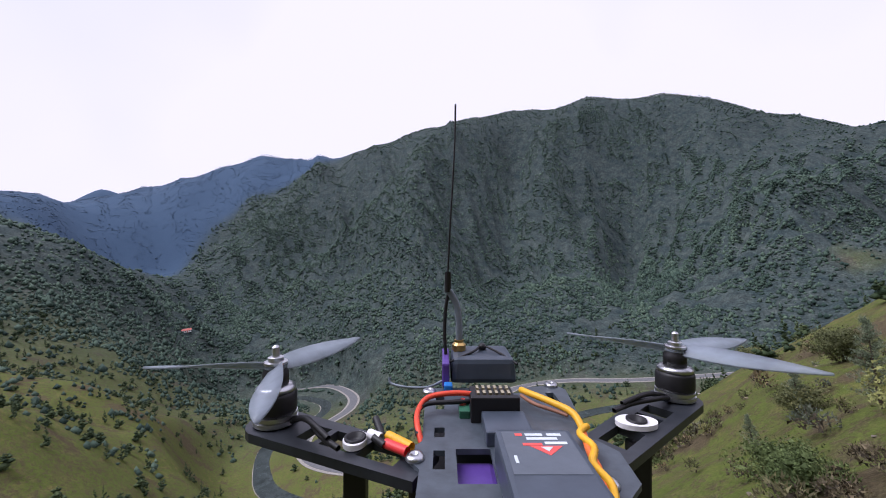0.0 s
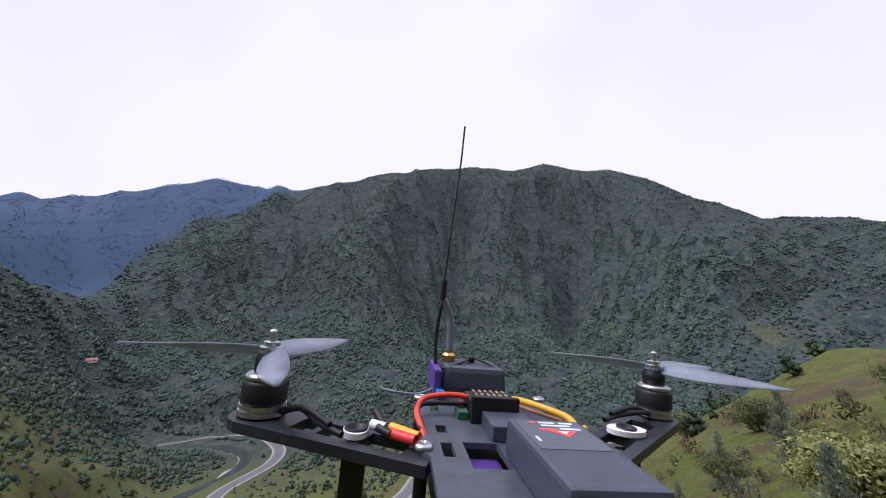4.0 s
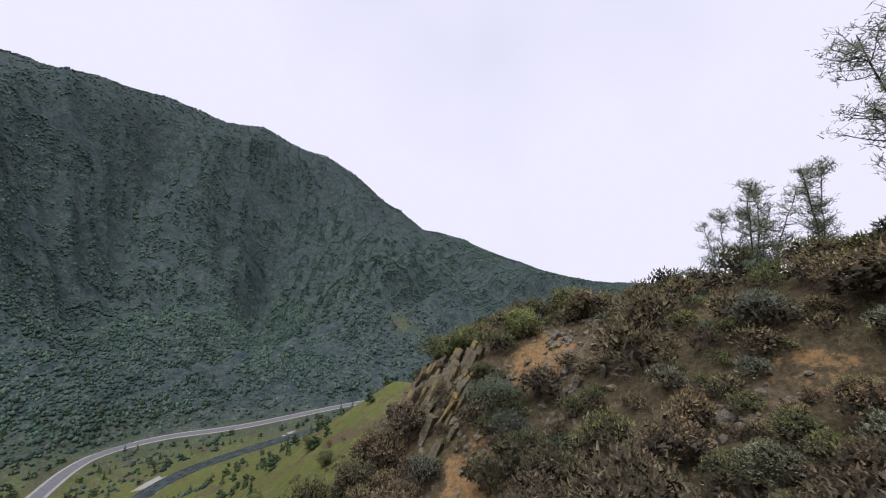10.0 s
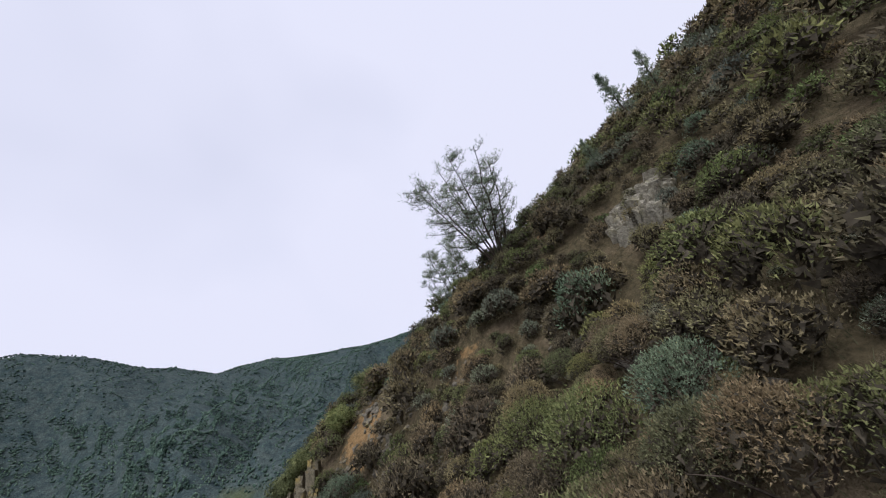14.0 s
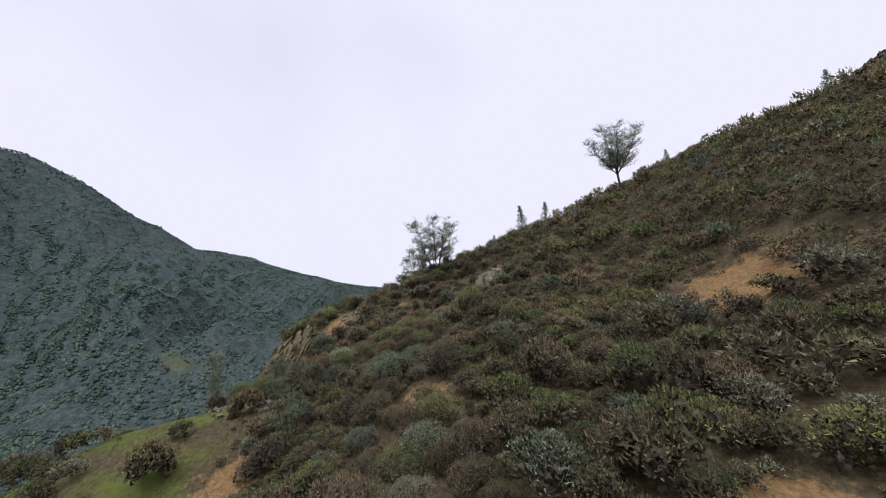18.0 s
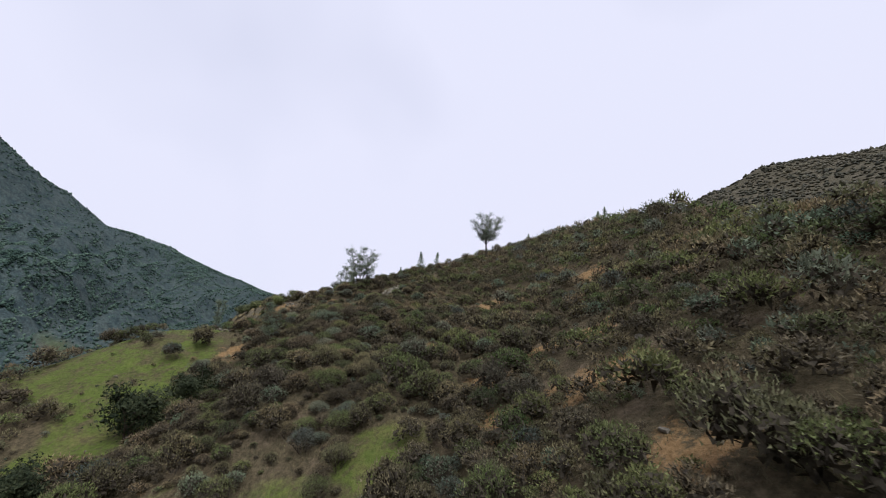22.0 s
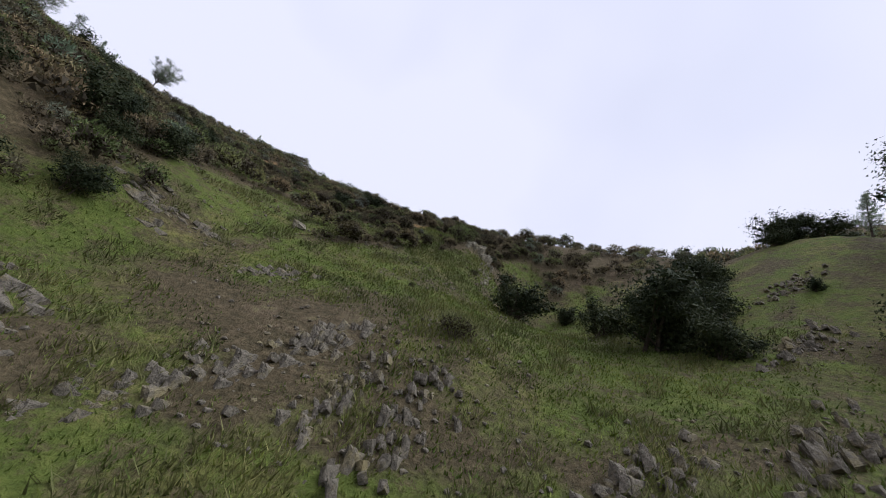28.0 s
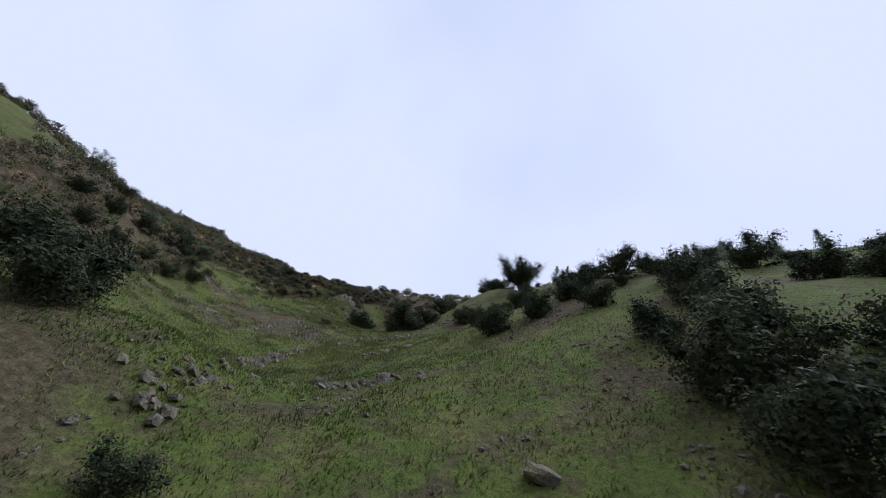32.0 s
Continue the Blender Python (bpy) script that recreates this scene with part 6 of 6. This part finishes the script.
bm_part("print_mark", plate([(0.0320, 0.1182), (0.0360, 0.1182), (0.0340, 0.1155)], [], 0.0001, 0.01328), M_PALE, pack)
bm_part("print_bar", box(0.0222, 0.0232, 0.1095, 0.1135, 0.01317, 0.01326, 0.00003), M_PALE, pack)

# leads
wire("red_lead", [(0.0190, 0.178, 0.006), (0.0060, 0.1745, 0.0085), (-0.0070, 0.1730, 0.0070), (-0.0115, 0.1640, 0.0040), (-0.0105, 0.1530, 0.0015), (-0.0075, 0.1460, -0.004)], 0.0013, M_RED, "red lead looping over the deck")
wire("black_lead", [(0.0170, 0.176, 0.004), (0.0060, 0.1715, 0.0055), (-0.0080, 0.1700, 0.0050), (-0.0120, 0.1620, 0.0030), (-0.0105, 0.1505, 0.0005)], 0.0011, M_BLACK, "black lead beside the red one")
wire("yellow_lead", [(0.0410, 0.190, 0.004), (0.0440, 0.181, 0.0055), (0.0520, 0.1720, 0.0050), (0.0585, 0.1635, 0.0040), (0.0600, 0.1560, 0.0010)], 0.0016, M_YELLOW, "yellow lead across the deck")
wire("brown_lead", [(0.0400, 0.185, 0.003), (0.0440, 0.1740, 0.0035), (0.0520, 0.1690, 0.0025), (0.0570, 0.1650, 0.0020)], 0.0009, plain("brown_wire", (0.28, 0.13, 0.08), 0.5, 0.4), "thin brown lead")
wire("twisted_lead", [(0.0585, 0.152, 0.002), (0.0560, 0.142, 0.003), (0.0540, 0.132, 0.003), (0.0530, 0.122, 0.003), (0.0505, 0.110, 0.003), (0.0480, 0.098, 0.003)], 0.0014, M_ORANGE, "orange lead of a twisted pair")
wire("twisted_lead", [(0.0605, 0.152, 0.0035), (0.0545, 0.144, 0.0045), (0.0560, 0.134, 0.0045), (0.0515, 0.124, 0.0045), (0.0525, 0.112, 0.0045), (0.0470, 0.099, 0.0045)], 0.0014, M_YELLOW, "yellow lead of a twisted pair")
wire("whisker", [(0.0030, 0.2080, 0.004), (-0.0080, 0.2020, 0.0010), (-0.0200, 0.1990, 0.0020), (-0.0290, 0.2020, 0.0030), (-0.0300, 0.2030, 0.0060)], 0.0007, M_GREYTUBE, "thin grey receiver whisker")

# the upright antenna
mast = wire("antenna", [(0.0098, 0.222, 0.018), (0.0098, 0.222, 0.032), (0.0085, 0.222, 0.043), (0.0050, 0.221, 0.0505), (0.0030, 0.220, 0.0530)], 0.0022, M_GREYTUBE, "grey antenna lead bent upwards")
bm_part("connector", lathe(0.0098, 0.222, [(0.0036, 0.0155), (0.0042, 0.0165), (0.0042, 0.0195), (0.0028, 0.0210), (0.0028, 0.0225)], 10), M_BRASS, mast, "brass connector")
wire("ferrule", [(0.0030, 0.220, 0.0520), (0.0030, 0.220, 0.0640)], 0.0021, M_BLACK, "", mast)
wire("wire_whip", [(0.0030, 0.220, 0.0630), (0.0042, 0.220, 0.090), (0.0060, 0.220, 0.120), (0.0072, 0.220, 0.1450), (0.0076, 0.220, 0.1660)], 0.0006, M_BLACK, "thin black whip", mast)
wire("coax", [(0.0030, 0.2215, 0.0500), (0.0015, 0.221, 0.0400), (0.0010, 0.220, 0.0250), (0.0020, 0.218, 0.0120)], 0.0011, M_BLACK, "", mast)
